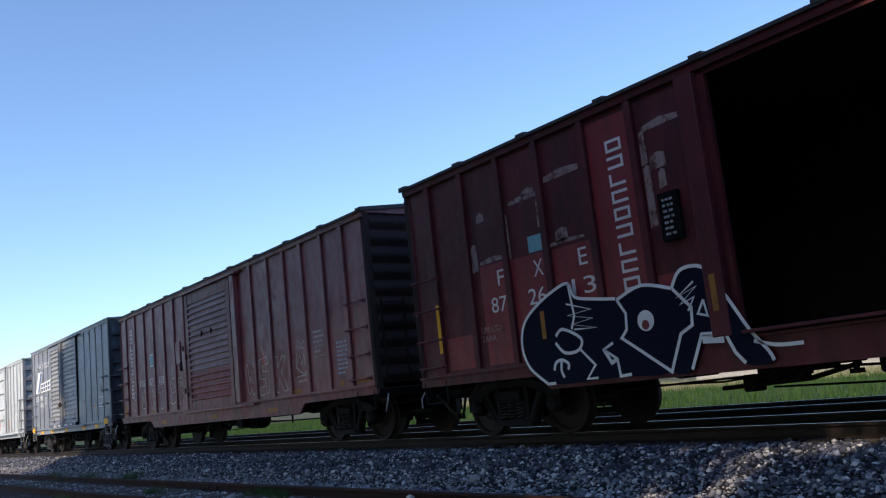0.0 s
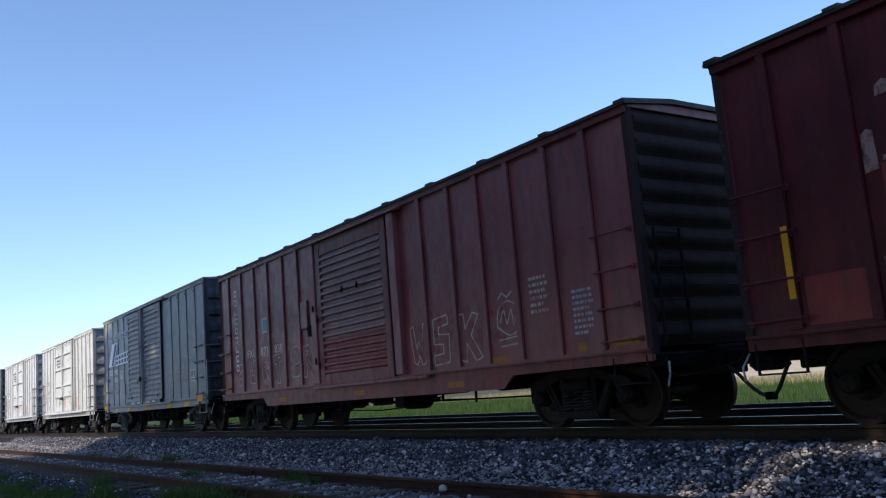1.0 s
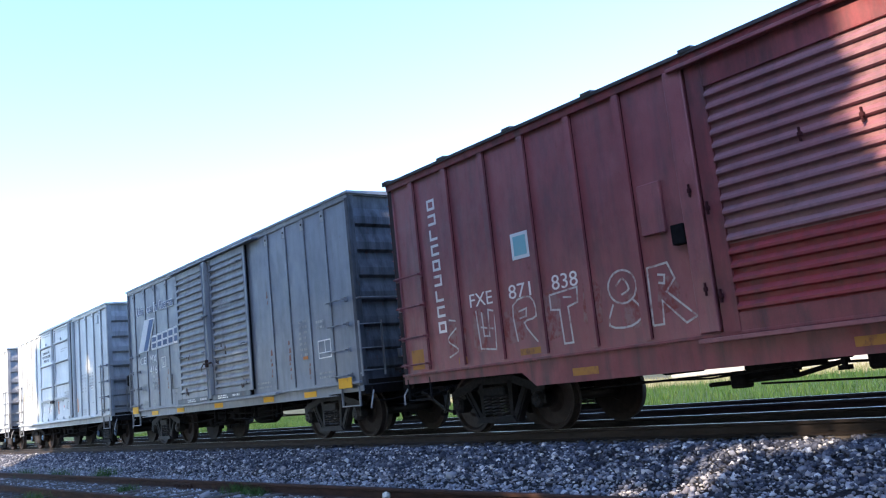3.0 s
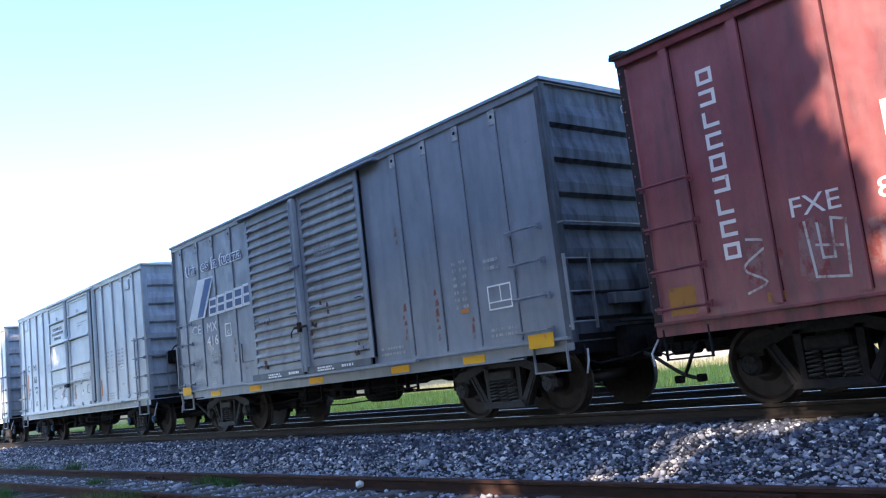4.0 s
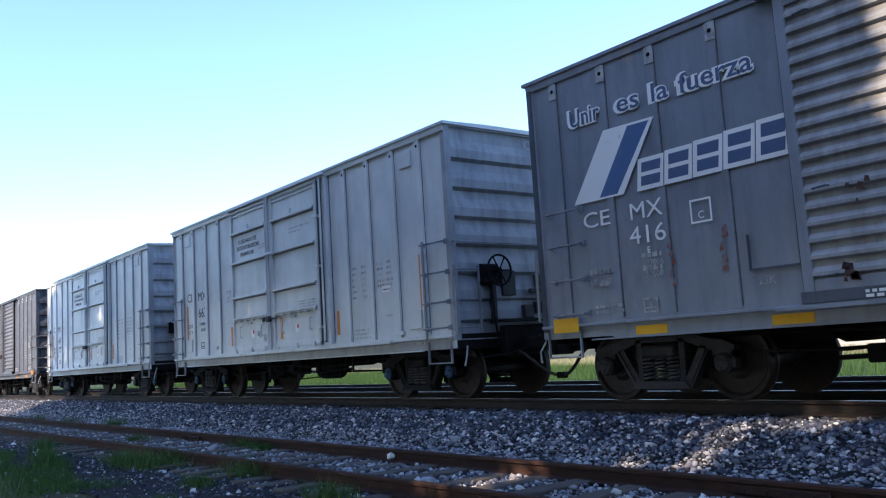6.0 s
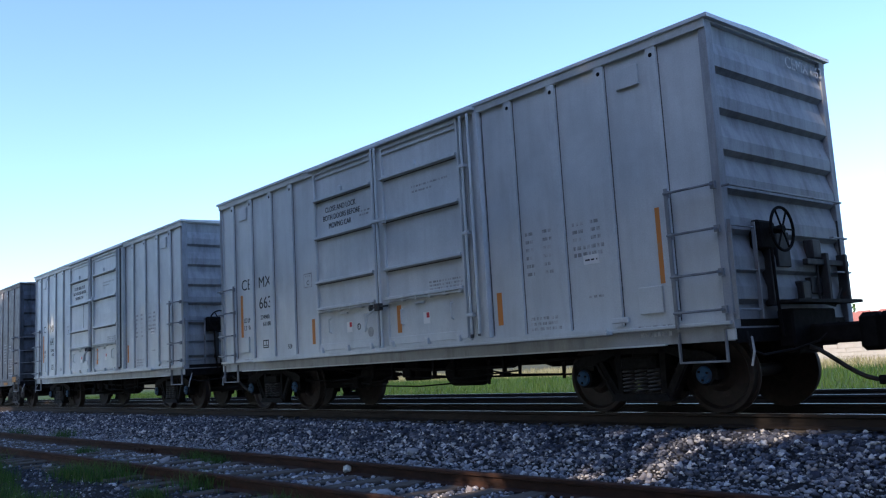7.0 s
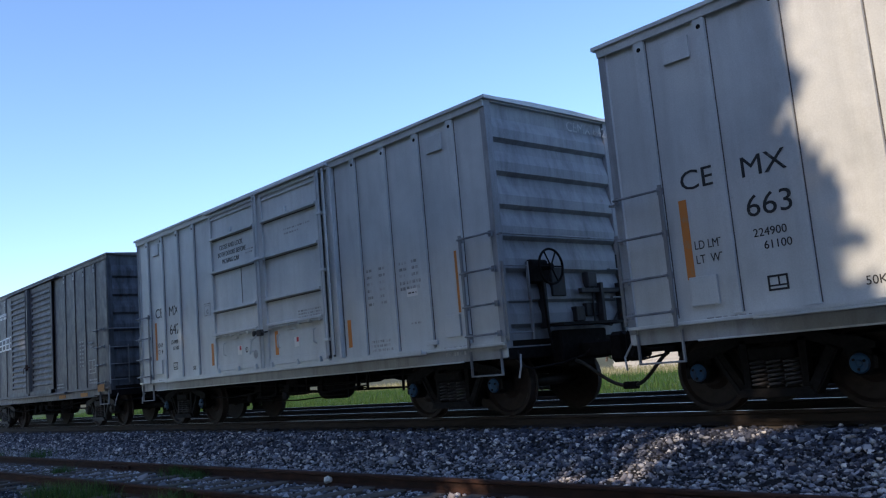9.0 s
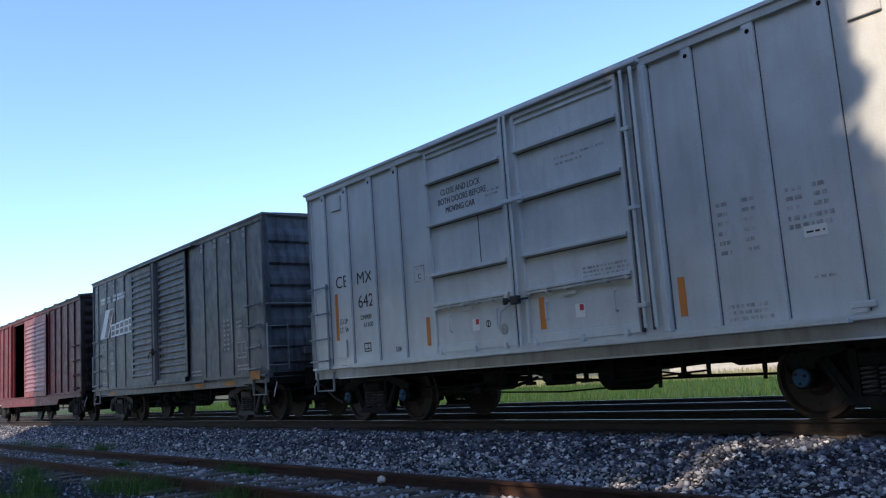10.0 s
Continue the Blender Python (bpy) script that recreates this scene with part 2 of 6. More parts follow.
class Geo:
    """Collects vertices and faces of one mesh."""

    def __init__(self):
        self.v, self.f = [], []

    def add(self, verts, faces):
        n = len(self.v)
        self.v += [tuple(p) for p in verts]
        self.f += [tuple(i + n for i in f) for f in faces]
        return self

    def box(self, x0, x1, y0, y1, z0, z1, c=0.0):
        if c <= 0:
            p = [(x, y, z) for x in (x0, x1) for y in (y0, y1) for z in (z0, z1)]
            return self.add(p, [(0, 1, 3, 2), (4, 6, 7, 5), (0, 4, 5, 1), (2, 3, 7, 6), (0, 2, 6, 4), (1, 5, 7, 3)])
        bm = bmesh.new()
        bmesh.ops.create_cube(bm, size=1.0)
        for q in bm.verts:
            q.co = ((x0 + x1) / 2 + q.co.x * (x1 - x0), (y0 + y1) / 2 + q.co.y * (y1 - y0), (z0 + z1) / 2 + q.co.z * (z1 - z0))
        bmesh.ops.bevel(bm, geom=bm.edges[:], offset=c, segments=1, affect="EDGES")
        bm.verts.index_update()
        self.add([q.co[:] for q in bm.verts], [[q.index for q in f.verts] for f in bm.faces])
        bm.free()
        return self

    def prism(self, poly, axis, a0, a1, caps=True):
        """A polygon (in the two other axes, in xyz order) drawn out along an axis."""
        n = len(poly)

        def at(p, a):
            return {"x": (a, p[0], p[1]), "y": (p[0], a, p[1]), "z": (p[0], p[1], a)}[axis]
        verts = [at(p, a0) for p in poly] + [at(p, a1) for p in poly]
        faces = [(i, (i + 1) % n, n + (i + 1) % n, n + i) for i in range(n)]
        if caps:
            faces += [tuple(range(n)), tuple(range(n, 2 * n))]
        return self.add(verts, faces)

    def sheet(self, line, axis, a0, a1, steps=1):
        """An open profile drawn out along an axis: a thin skin."""
        n = len(line)
        verts = []
        for s in range(steps + 1):
            a = a0 + (a1 - a0) * s / steps
            verts += [{"x": (a, p[0], p[1]), "y": (p[0], a, p[1]), "z": (p[0], p[1], a)}[axis] for p in line]
        return self.add(verts, [(s * n + i, s * n + i + 1, s * n + n + i + 1, s * n + n + i) for s in range(steps) for i in range(n - 1)])

    def tube(self, path, r, n=8):
        path = [Vector(p) for p in path]
        rings = []
        for i, p in enumerate(path):
            d = (path[min(i + 1, len(path) - 1)] - path[max(i - 1, 0)]).normalized()
            u = d.orthogonal().normalized() if not rings else (rings[-1][1] - d * rings[-1][1].dot(d)).normalized()
            rings.append((p, u, d.cross(u)))
        verts = [p + (u * math.cos(k * 2 * math.pi / n) + w * math.sin(k * 2 * math.pi / n)) * r for p, u, w in rings for k in range(n)]
        faces = [(i * n + k, i * n + (k + 1) % n, i * n + n + (k + 1) % n, i * n + n + k) for i in range(len(path) - 1) for k in range(n)]
        faces += [tuple(range(n)), tuple(range(len(verts) - n, len(verts)))]
        return self.add(verts, faces)

    def lathe(self, profile, n=32, axis="y", at=(0, 0, 0)):
        """profile: (distance along the axis, radius)."""
        verts = []
        for a, r in profile:
            for k in range(n):
                c, s = r * math.cos(2 * math.pi * k / n), r * math.sin(2 * math.pi * k / n)
                p = {"y": (c, a, s), "z": (c, s, a), "x": (a, c, s)}[axis]
                verts.append((p[0] + at[0], p[1] + at[1], p[2] + at[2]))
        m = len(profile)
        faces = [(i * n + k, i * n + (k + 1) % n, i * n + n + (k + 1) % n, i * n + n + k) for i in range(m - 1) for k in range(n)]
        faces += [tuple(range(n)), tuple(range((m - 1) * n, m * n))]
        return self.add(verts, faces)

    def mesh(self, name, material, smooth=False):
        me = bpy.data.meshes.new(name)
        me.from_pydata(self.v, [], self.f)
        bm = bmesh.new()
        bm.from_mesh(me)
        bmesh.ops.recalc_face_normals(bm, faces=bm.faces[:])
        bm.to_mesh(me)
        bm.free()
        if material:
            me.materials.append(material)
        if smooth:
            me.shade_smooth()
        return me


def part(name, geo, material, parent, label="", smooth=False):
    ob = new(name, geo.mesh(name, material, smooth))
    ob.parent = parent
    return tagged(ob, label)


def thing(name, label, category, group="", kind="", at=(0, 0, 0)):
    ob = tagged(new(name), label, category, group, kind)
    ob.location = at
    return ob


def lettering(name, text, x, z, size, material, parent, y=-1.425, turn=0.0, bold=0.0, squeeze=1.0, label="", width=0.0):
    """Letters painted on the near side, 3 mm proud, lower left corner at x, z."""
    cu = bpy.data.curves.new(name, "FONT")
    cu.body, cu.size, cu.offset, cu.extrude, cu.resolution_u = text, size * 1.38, bold, 0.0015, 3
    tmp = bpy.data.objects.new(name, cu)
    scene.collection.objects.link(tmp)
    me = bpy.data.meshes.new_from_object(tmp.evaluated_get(bpy.context.evaluated_depsgraph_get()))
    bpy.data.objects.remove(tmp)
    bpy.data.curves.remove(cu)
    me.materials.clear()
    me.materials.append(material)
    if width:
        ends = [q.co.x for q in me.vertices]
        squeeze = width / (max(ends) - min(ends))
    me.transform(pose(x, y, z) @ pose(0, 0, 0, 90) @ pose(0, 0, 0, 0, 0, turn) @ Matrix.Diagonal((squeeze, 1, 1, 1)))
    ob = new(name, me)
    ob.parent = parent
    return tagged(ob, label)


def rounded(pts, closed=True, k=5):
    """A smooth curve through points (x, z)."""
    pts = [Vector(p) for p in pts]
    n, out = len(pts), []
    for i in range(n if closed else n - 1):
        a, b, c, d = (pts[(i + j) % n] if closed else pts[min(max(i + j, 0), n - 1)] for j in (-1, 0, 1, 2))
        for s in range(k):
            u = s / k
            p = 0.5 * (2 * b + (c - a) * u + (2 * a - 5 * b + 4 * c - d) * u * u + (3 * b - a - 3 * c + d) * u ** 3)
            out.append((p.x, p.y))
    return out if closed else out + [tuple(pts[-1])]


def stroke(geo, pts, w, y=-1.426, closed=False):
    """A painted line of width w through points (x, z) on the near side."""
    pts = [Vector(p) for p in pts]
    if closed and (pts[0] - pts[-1]).length < 1e-4:
        pts = pts[:-1]
    n = len(pts)
    rims = []
    for i, p in enumerate(pts):
        a = pts[(i - 1) % n] if closed or i > 0 else p - (pts[1] - p)
        b = pts[(i + 1) % n] if closed or i < n - 1 else p + (p - pts[i - 1])
        d0, d1 = (p - a).normalized(), (b - p).normalized()
        side = Vector((-d0.y - d1.y, d0.x + d1.x))
        side = side.normalized() if side.length > 1e-3 else Vector((-d0.y, d0.x))
        reach = min(1.7, 1 / max(0.2, side.dot(Vector((-d0.y, d0.x))))) * w / 2
        rims.append((p + side * reach, p - side * reach))
    for i in range(n if closed else n - 1):
        (a, b), (c, d) = rims[i], rims[(i + 1) % n]
        geo.prism([(q.x, q.y) for q in (a, c, d, b)], "y", y, y - 0.0015)
    return geo


def bars(name, x, z, widths, height, pitch, material, parent, y=-1.425):
    """Unreadable small writing: rows of short bars, downwards from x, z."""
    g = Geo()
    rng = random.Random(int(abs(x * 97 + z * 31) * 10))
    for i, w in enumerate(widths):
        a = x
        while a < x + w - 0.02:
            k = rng.uniform(0.03, 0.09)
            b = min(a + k, x + w)
            g.box(a, b, y - 0.0015, y, z - i * pitch - height, z - i * pitch)
            a = b + rng.uniform(0.012, 0.035)
    return tagged(part(name, g, material, parent), kind="stuff")

# ---- the train: boxcars in their own space, x forward, z up from the rail head, near side at negative y ----
RAIL_Z, TRACK_Y = 0.685, 9.8
SKIN, POST_Y = 1.385, 1.475


def rib_profile(z0, z1, n, depth, out, flat=0.35, skew=0.0):
    """Horizontal corrugation seen from the side: (out, z) from z0 up to z1, n ribs."""
    line, pitch = [(out, z0)], (z1 - z0) / n
    for i in range(n):
        b = z0 + i * pitch
        line += [(out, b + pitch * 0.10), (out + depth, b + pitch * (0.22 - skew * 0.1)),
                 (out + depth * 1.0, b + pitch * (0.22 + flat * (0.6 - skew * 0.4))), (out, b + pitch * (0.75 + 0.2 * skew))]
    return line + [(out, z1)]


def round_profile(z0, z1, n, depth, out):
    line, k = [], 8
    for i in range(n * k + 1):
        a = (i / k) % 1.0
        line.append((out + depth * (0.5 - 0.5 * math.cos(2 * math.pi * a)) ** 0.7, z0 + (z1 - z0) * i / (n * k)))
    return line


AXLE_Z, WHEEL_R = 0.46, 0.457


def wheelset(parent, x):
    ws = part("wheelset", Geo().tube([(0, -1.0, 0), (0, 1.0, 0)], 0.08, 14), WHEEL, parent, "steel axle with two wheels", True)
    ws.location = (x, 0, AXLE_Z)
    for s in (-1, 1):
        pr = [(0.66, 0.15), (0.69, 0.17), (0.69, 0.37), (0.675, 0.484), (0.70, 0.487), (0.715, 0.462), (0.80, WHEEL_R), (0.805, 0.41),
              (0.765, 0.375), (0.755, 0.21), (0.80, 0.15), (0.80, 0.11)]
        g = Geo().lathe([(s * a, r) for a, r in pr], 44)
        # six plate holes' rims, so that the turning shows
        for k in range(6):
            a = k * math.pi / 3
            cx, cz = 0.29 * math.cos(a), 0.29 * math.sin(a)
            g.lathe([(s * 0.754, 0.032), (s * 0.762, 0.028)], 10, "y", (cx, 0, cz))
        part("wheel", g, WHEEL, ws)
    return ws


def coil(x, y, z0, z1, r, turns, wire):
    """A coil spring standing on its seat."""
    n = turns * 10
    pts = [(x + r * math.cos(2 * math.pi * i / 10), y + r * math.sin(2 * math.pi * i / 10), z0 + (z1 - z0) * i / n) for i in range(n + 1)]
    return Geo().tube(pts, wire, 6)


def truck(parent, x, cap=IRON, cast=IRON, steel=SPRING_STEEL):
    """Three-piece freight truck: two arched side frames, bolster, coil springs, bearings."""
    tr = part("truck", Geo().box(x - 0.18, x + 0.18, -1.0, 1.0, 0.54, 0.76, 0.03), UNDER, parent, "grimy cast-iron freight truck")
    for s in (-1, 1):
        y0, y1 = sorted((s * 0.95, s * 1.07))
        g = Geo()
        over = [(-1.07, 0.66), (-0.92, 0.73), (-0.70, 0.76), (-0.40, 0.86), (0.40, 0.86), (0.70, 0.76), (0.92, 0.73), (1.07, 0.66)]
        below = [(-1.07, 0.52), (-0.92, 0.60), (-0.70, 0.62), (-0.38, 0.74), (0.38, 0.74), (0.70, 0.62), (0.92, 0.60), (1.07, 0.52)]
        for i in range(7):
            g.prism([(x + p[0], p[1]) for p in (below[i], below[i + 1], over[i + 1], over[i])], "y", y0, y1)
        for q in (-1, 1):
            g.prism([(x + q * 0.60, 0.68), (x + q * 0.72, 0.64), (x + q * 0.44, 0.17), (x + q * 0.33, 0.24)], "y", y0, y1)
            g.prism([(x + q * 0.29, 0.24), (x + q * 0.36, 0.24), (x + q * 0.38, 0.78), (x + q * 0.29, 0.78)], "y", y0, y1)
            # a raised rim along the slanting member
            g.prism([(x + q * 0.66, 0.64), (x + q * 0.69, 0.63), (x + q * 0.43, 0.20), (x + q * 0.40, 0.22)], "y", y0 - 0.02, y1 + 0.02)
            g.prism([(x + q * 1.03, 0.40), (x + q * 1.07, 0.40), (x + q * 1.07, 0.60), (x + q * 1.03, 0.60)], "y", y0, y1)
        g.prism([(x - 0.45, 0.165), (x + 0.45, 0.165), (x + 0.38, 0.255), (x - 0.38, 0.255)], "y", y0 - 0.05, y1 + 0.05)
        part("side_frame", g, cast, tr)
        for q in (-1, 1):
            cx = x + q * 0.905
            b = Geo().lathe([(s * 0.90, 0.125), (s * 1.07, 0.125), (s * 1.09, 0.105)], 20, "y", (cx, 0, AXLE_Z))
            b.box(cx - 0.15, cx + 0.15, y0 + 0.02, y1 - 0.02, 0.55, 0.63)
            part("bearing", b, cast, tr)
            c = part("bearing_cap", Geo().lathe([(s * 1.088, 0.105), (s * 1.112, 0.092), (s * 1.118, 0.04), (s * 1.124, 0.03)], 18, "y", (cx, 0, AXLE_Z)), cap, tr)
            for k in range(3):
                a = k * 2 * math.pi / 3 + 0.4
                part("cap_bolt", Geo().lathe([(s * 1.105, 0.016), (s * 1.130, 0.014)], 6, "y", (cx + 0.06 * math.cos(a), 0, AXLE_Z + 0.06 * math.sin(a))), cast, c)
        for k in (-0.19, 0.0, 0.19):
            part("spring", coil(x + k, s * 1.04, 0.265, 0.545, 0.078, 6, 0.0155), steel, tr, "", True)
        part("bolster_end", Geo().box(x - 0.26, x + 0.26, min(s * 0.96, s * 1.13), max(s * 0.96, s * 1.13), 0.55, 0.70, 0.025), cast, tr)
    for q in (-1, 1):
        for s in (-1, 1):
            part("brake_shoe", Geo().prism([(x + q * 0.38, 0.28), (x + q * 0.43, 0.26), (x + q * 0.44, 0.62), (x + q * 0.37, 0.59)], "y", s * 0.76 - 0.05, s * 0.76 + 0.05), UNDER, tr)
    return [wheelset(parent, x + q * 0.905) for q in (-1, 1)]


def coupler(parent, end, s):
    """Knuckle coupler, draft box, cut lever and hose at an end of the car (s: +1 front, -1 rear)."""
    g = Geo().box(min(end - s * 0.5, end + s * 0.12), max(end - s * 0.5, end + s * 0.12), -0.30, 0.30, 0.64, 1.04, 0.02)
    part("draft_box", g, UNDER, parent)
    reach = 0.96 if abs(end) < 7 else 0.69
    a, b = sorted((end + s * 0.1, end + s * (reach - 0.16)))
    cp = part("coupler", Geo().box(a, b, -0.12, 0.12, 0.74, 0.97, 0.03), UNDER, parent)
    a, b = sorted((end + s * (reach - 0.2), end + s * (reach + 0.05)))
    part("knuckle", Geo().box(a, b, -0.19, 0.02, 0.64, 1.06, 0.05), UNDER, cp)
    part("guard_arm", Geo().box(a, b - 0.05, 0.04, 0.19, 0.68, 1.03, 0.035), UNDER, cp)
    part("cut_lever", Geo().tube([(end + s * 0.04, -1.25, 0.92), (end + s * 0.10, -1.28, 0.72), (end + s * 0.13, -1.1, 0.66), (end + s * 0.18, -0.5, 0.70),
                                  (end + s * 0.30, -0.15, 0.78), (end + s * 0.5, -0.05, 0.98)], 0.014, 6), IRON, parent)
    part("lever_handle", Geo().tube([(end + s * 0.10, -1.26, 0.86), (end + s * 0.16, -1.34, 0.70), (end + s * 0.13, -1.36, 0.55)], 0.013, 6), WHITE_FAINT, parent, "pale bent lever handle")
    pts = []
    for i in range(9):
        u = i / 8
        pts.append((end + s * (0.25 + (reach - 0.25) * u), -0.30 + 0.18 * u, 0.72 - 0.40 * math.sin(u * math.pi * 0.5) ** 1.4))
    part("air_hose", Geo().tube(pts, 0.026, 8), RUBBER, parent, "black rubber air hose", True)
    part("hose_coupling", Geo().box(end + s * reach - 0.06, end + s * reach + 0.06, -0.16, -0.07, 0.27, 0.37, 0.015), UNDER, parent)


def underbody(parent, half, centre):
    part("centre_sill", Geo().box(-half + 0.3, half - 0.3, -0.32, 0.32, 0.66, 1.0), UNDER, parent)
    for x in (-0.55 * centre, -0.2 * centre, 0.2 * centre, 0.55 * centre):
        part("cross_bearer", Geo().prism([(-1.3, 1.0), (-1.3, 0.9), (-0.35, 0.62), (0.35, 0.62), (1.3, 0.9), (1.3, 1.0)], "x", x - 0.05, x + 0.05), UNDER, parent)
    part("air_tank", Geo().lathe([(1.0, 0.05), (1.03, 0.15), (1.12, 0.21), (1.75, 0.21), (1.84, 0.15), (1.87, 0.05)], 20, "x", (-0.4, -0.72, 0.60)), UNDER, parent, "", True)
    part("brake_valve", Geo().box(-0.35, 0.05, -0.95, -0.65, 0.50, 0.82, 0.03).box(-0.28, -0.05, -1.05, -0.9, 0.56, 0.70, 0.02), UNDER, parent)
    part("brake_cylinder", Geo().lathe([(-1.9, 0.05), (-1.88, 0.16), (-1.4, 0.16), (-1.35, 0.05), (-0.95, 0.03)], 18, "x", (0, -0.62, 0.62)), UNDER, parent, "", True)
    part("brake_rod", Geo().tube([(-centre + 0.6, -0.45, 0.52), (-0.9, -0.62, 0.60), (-0.2, -0.70, 0.58), (0.9, -0.68, 0.52), (centre - 0.6, -0.45, 0.50)], 0.016, 6), UNDER, parent)
    part("train_pipe", Geo().tube([(-half + 0.2, -0.42, 0.70), (-centre + 1.3, -0.85, 0.78), (-1.2, -1.0, 0.74), (0.6, -1.02, 0.66), (1.9, -1.0, 0.66), (centre - 1.2, -0.9, 0.74), (half - 0.2, -0.40, 0.72)], 0.022, 6), UNDER, parent)
    for x in (-1.15, -0.55, 0.55, 1.05, 2.15):
        part("pipe_hanger", Geo().box(x - 0.02, x + 0.02, -1.05, -0.99, 0.55, 0.98).box(x - 0.05, x + 0.05, -1.08, -0.95, 0.52, 0.57), UNDER, parent)
    for k, (xa, xb, yy, za, zb) in enumerate(((-3.2, -1.0, -1.12, 0.58, 0.62), (0.2, 2.6, -1.16, 0.56, 0.60), (-1.6, 1.7, -0.92, 0.44, 0.47), (1.2, 3.1, -0.80, 0.66, 0.52))):
        part("pull_rod", Geo().tube([(xa, yy, za), ((xa + xb) / 2, yy - 0.02, (za + zb) / 2 - 0.05), (xb, yy, zb)], 0.013, 6), UNDER, parent)
        part("rod_lever", Geo().prism([(xb - 0.02, zb - 0.06), (xb + 0.02, zb - 0.06), (xb + 0.05, zb + 0.30), (xb - 0.02, zb + 0.30)], "y", yy - 0.012, yy + 0.012), UNDER, parent)
    part("slack_adjuster", Geo().tube([(-2.4, -0.75, 0.46), (-1.2, -0.8, 0.50), (-0.6, -0.82, 0.62)], 0.028, 8).box(-2.05, -1.85, -0.86, -0.66, 0.40, 0.60, 0.02), UNDER, parent)


def grab(parent, x0, x1, z, material, y=-POST_Y):
    part("grab_iron", Geo().tube([(x0, y + 0.03, z), (x0, y - 0.07, z), (x1, y - 0.07, z), (x1, y + 0.03, z)], 0.015, 6)
         .box(x0 - 0.03, x0 + 0.03, y + 0.03, y - 0.006, z - 0.04, z + 0.04).box(x1 - 0.03, x1 + 0.03, y + 0.03, y - 0.006, z - 0.04, z + 0.04), material, parent)


def end_ladder(parent, x, s, y0, y1, zs, material):
    out = x + s * 0.045
    ld = part("ladder", Geo().box(min(x, out), max(x, out), y0 - 0.02, y0 + 0.02, zs[0] - 0.06, zs[0] - 0.03), material, parent, "grey end ladder")
    for y in (y0, y1):
        part("stile", Geo().box(out - 0.022, out + 0.022, y - 0.010, y + 0.010, zs[0] - 0.1, zs[-1] + 0.06), material, ld)
    for z in zs:
        part("rung", Geo().tube([(out, y0, z), (out, y1, z)], 0.012, 6), material, ld)


def step(parent, x0, x1, z_top, material):
    """A stirrup of flat bar under the sill."""
    y0, y1 = -1.44, -1.40
    part("sill_step", Geo().box(x0, x0 + 0.022, y0, y1, 0.60, z_top + 0.06, 0.004).box(x1 - 0.022, x1, y0, y1, 0.60, z_top + 0.06, 0.004)
         .box(x0 + 0.018, x1 - 0.018, y0, y1, 0.60, 0.622, 0.004), material, parent)


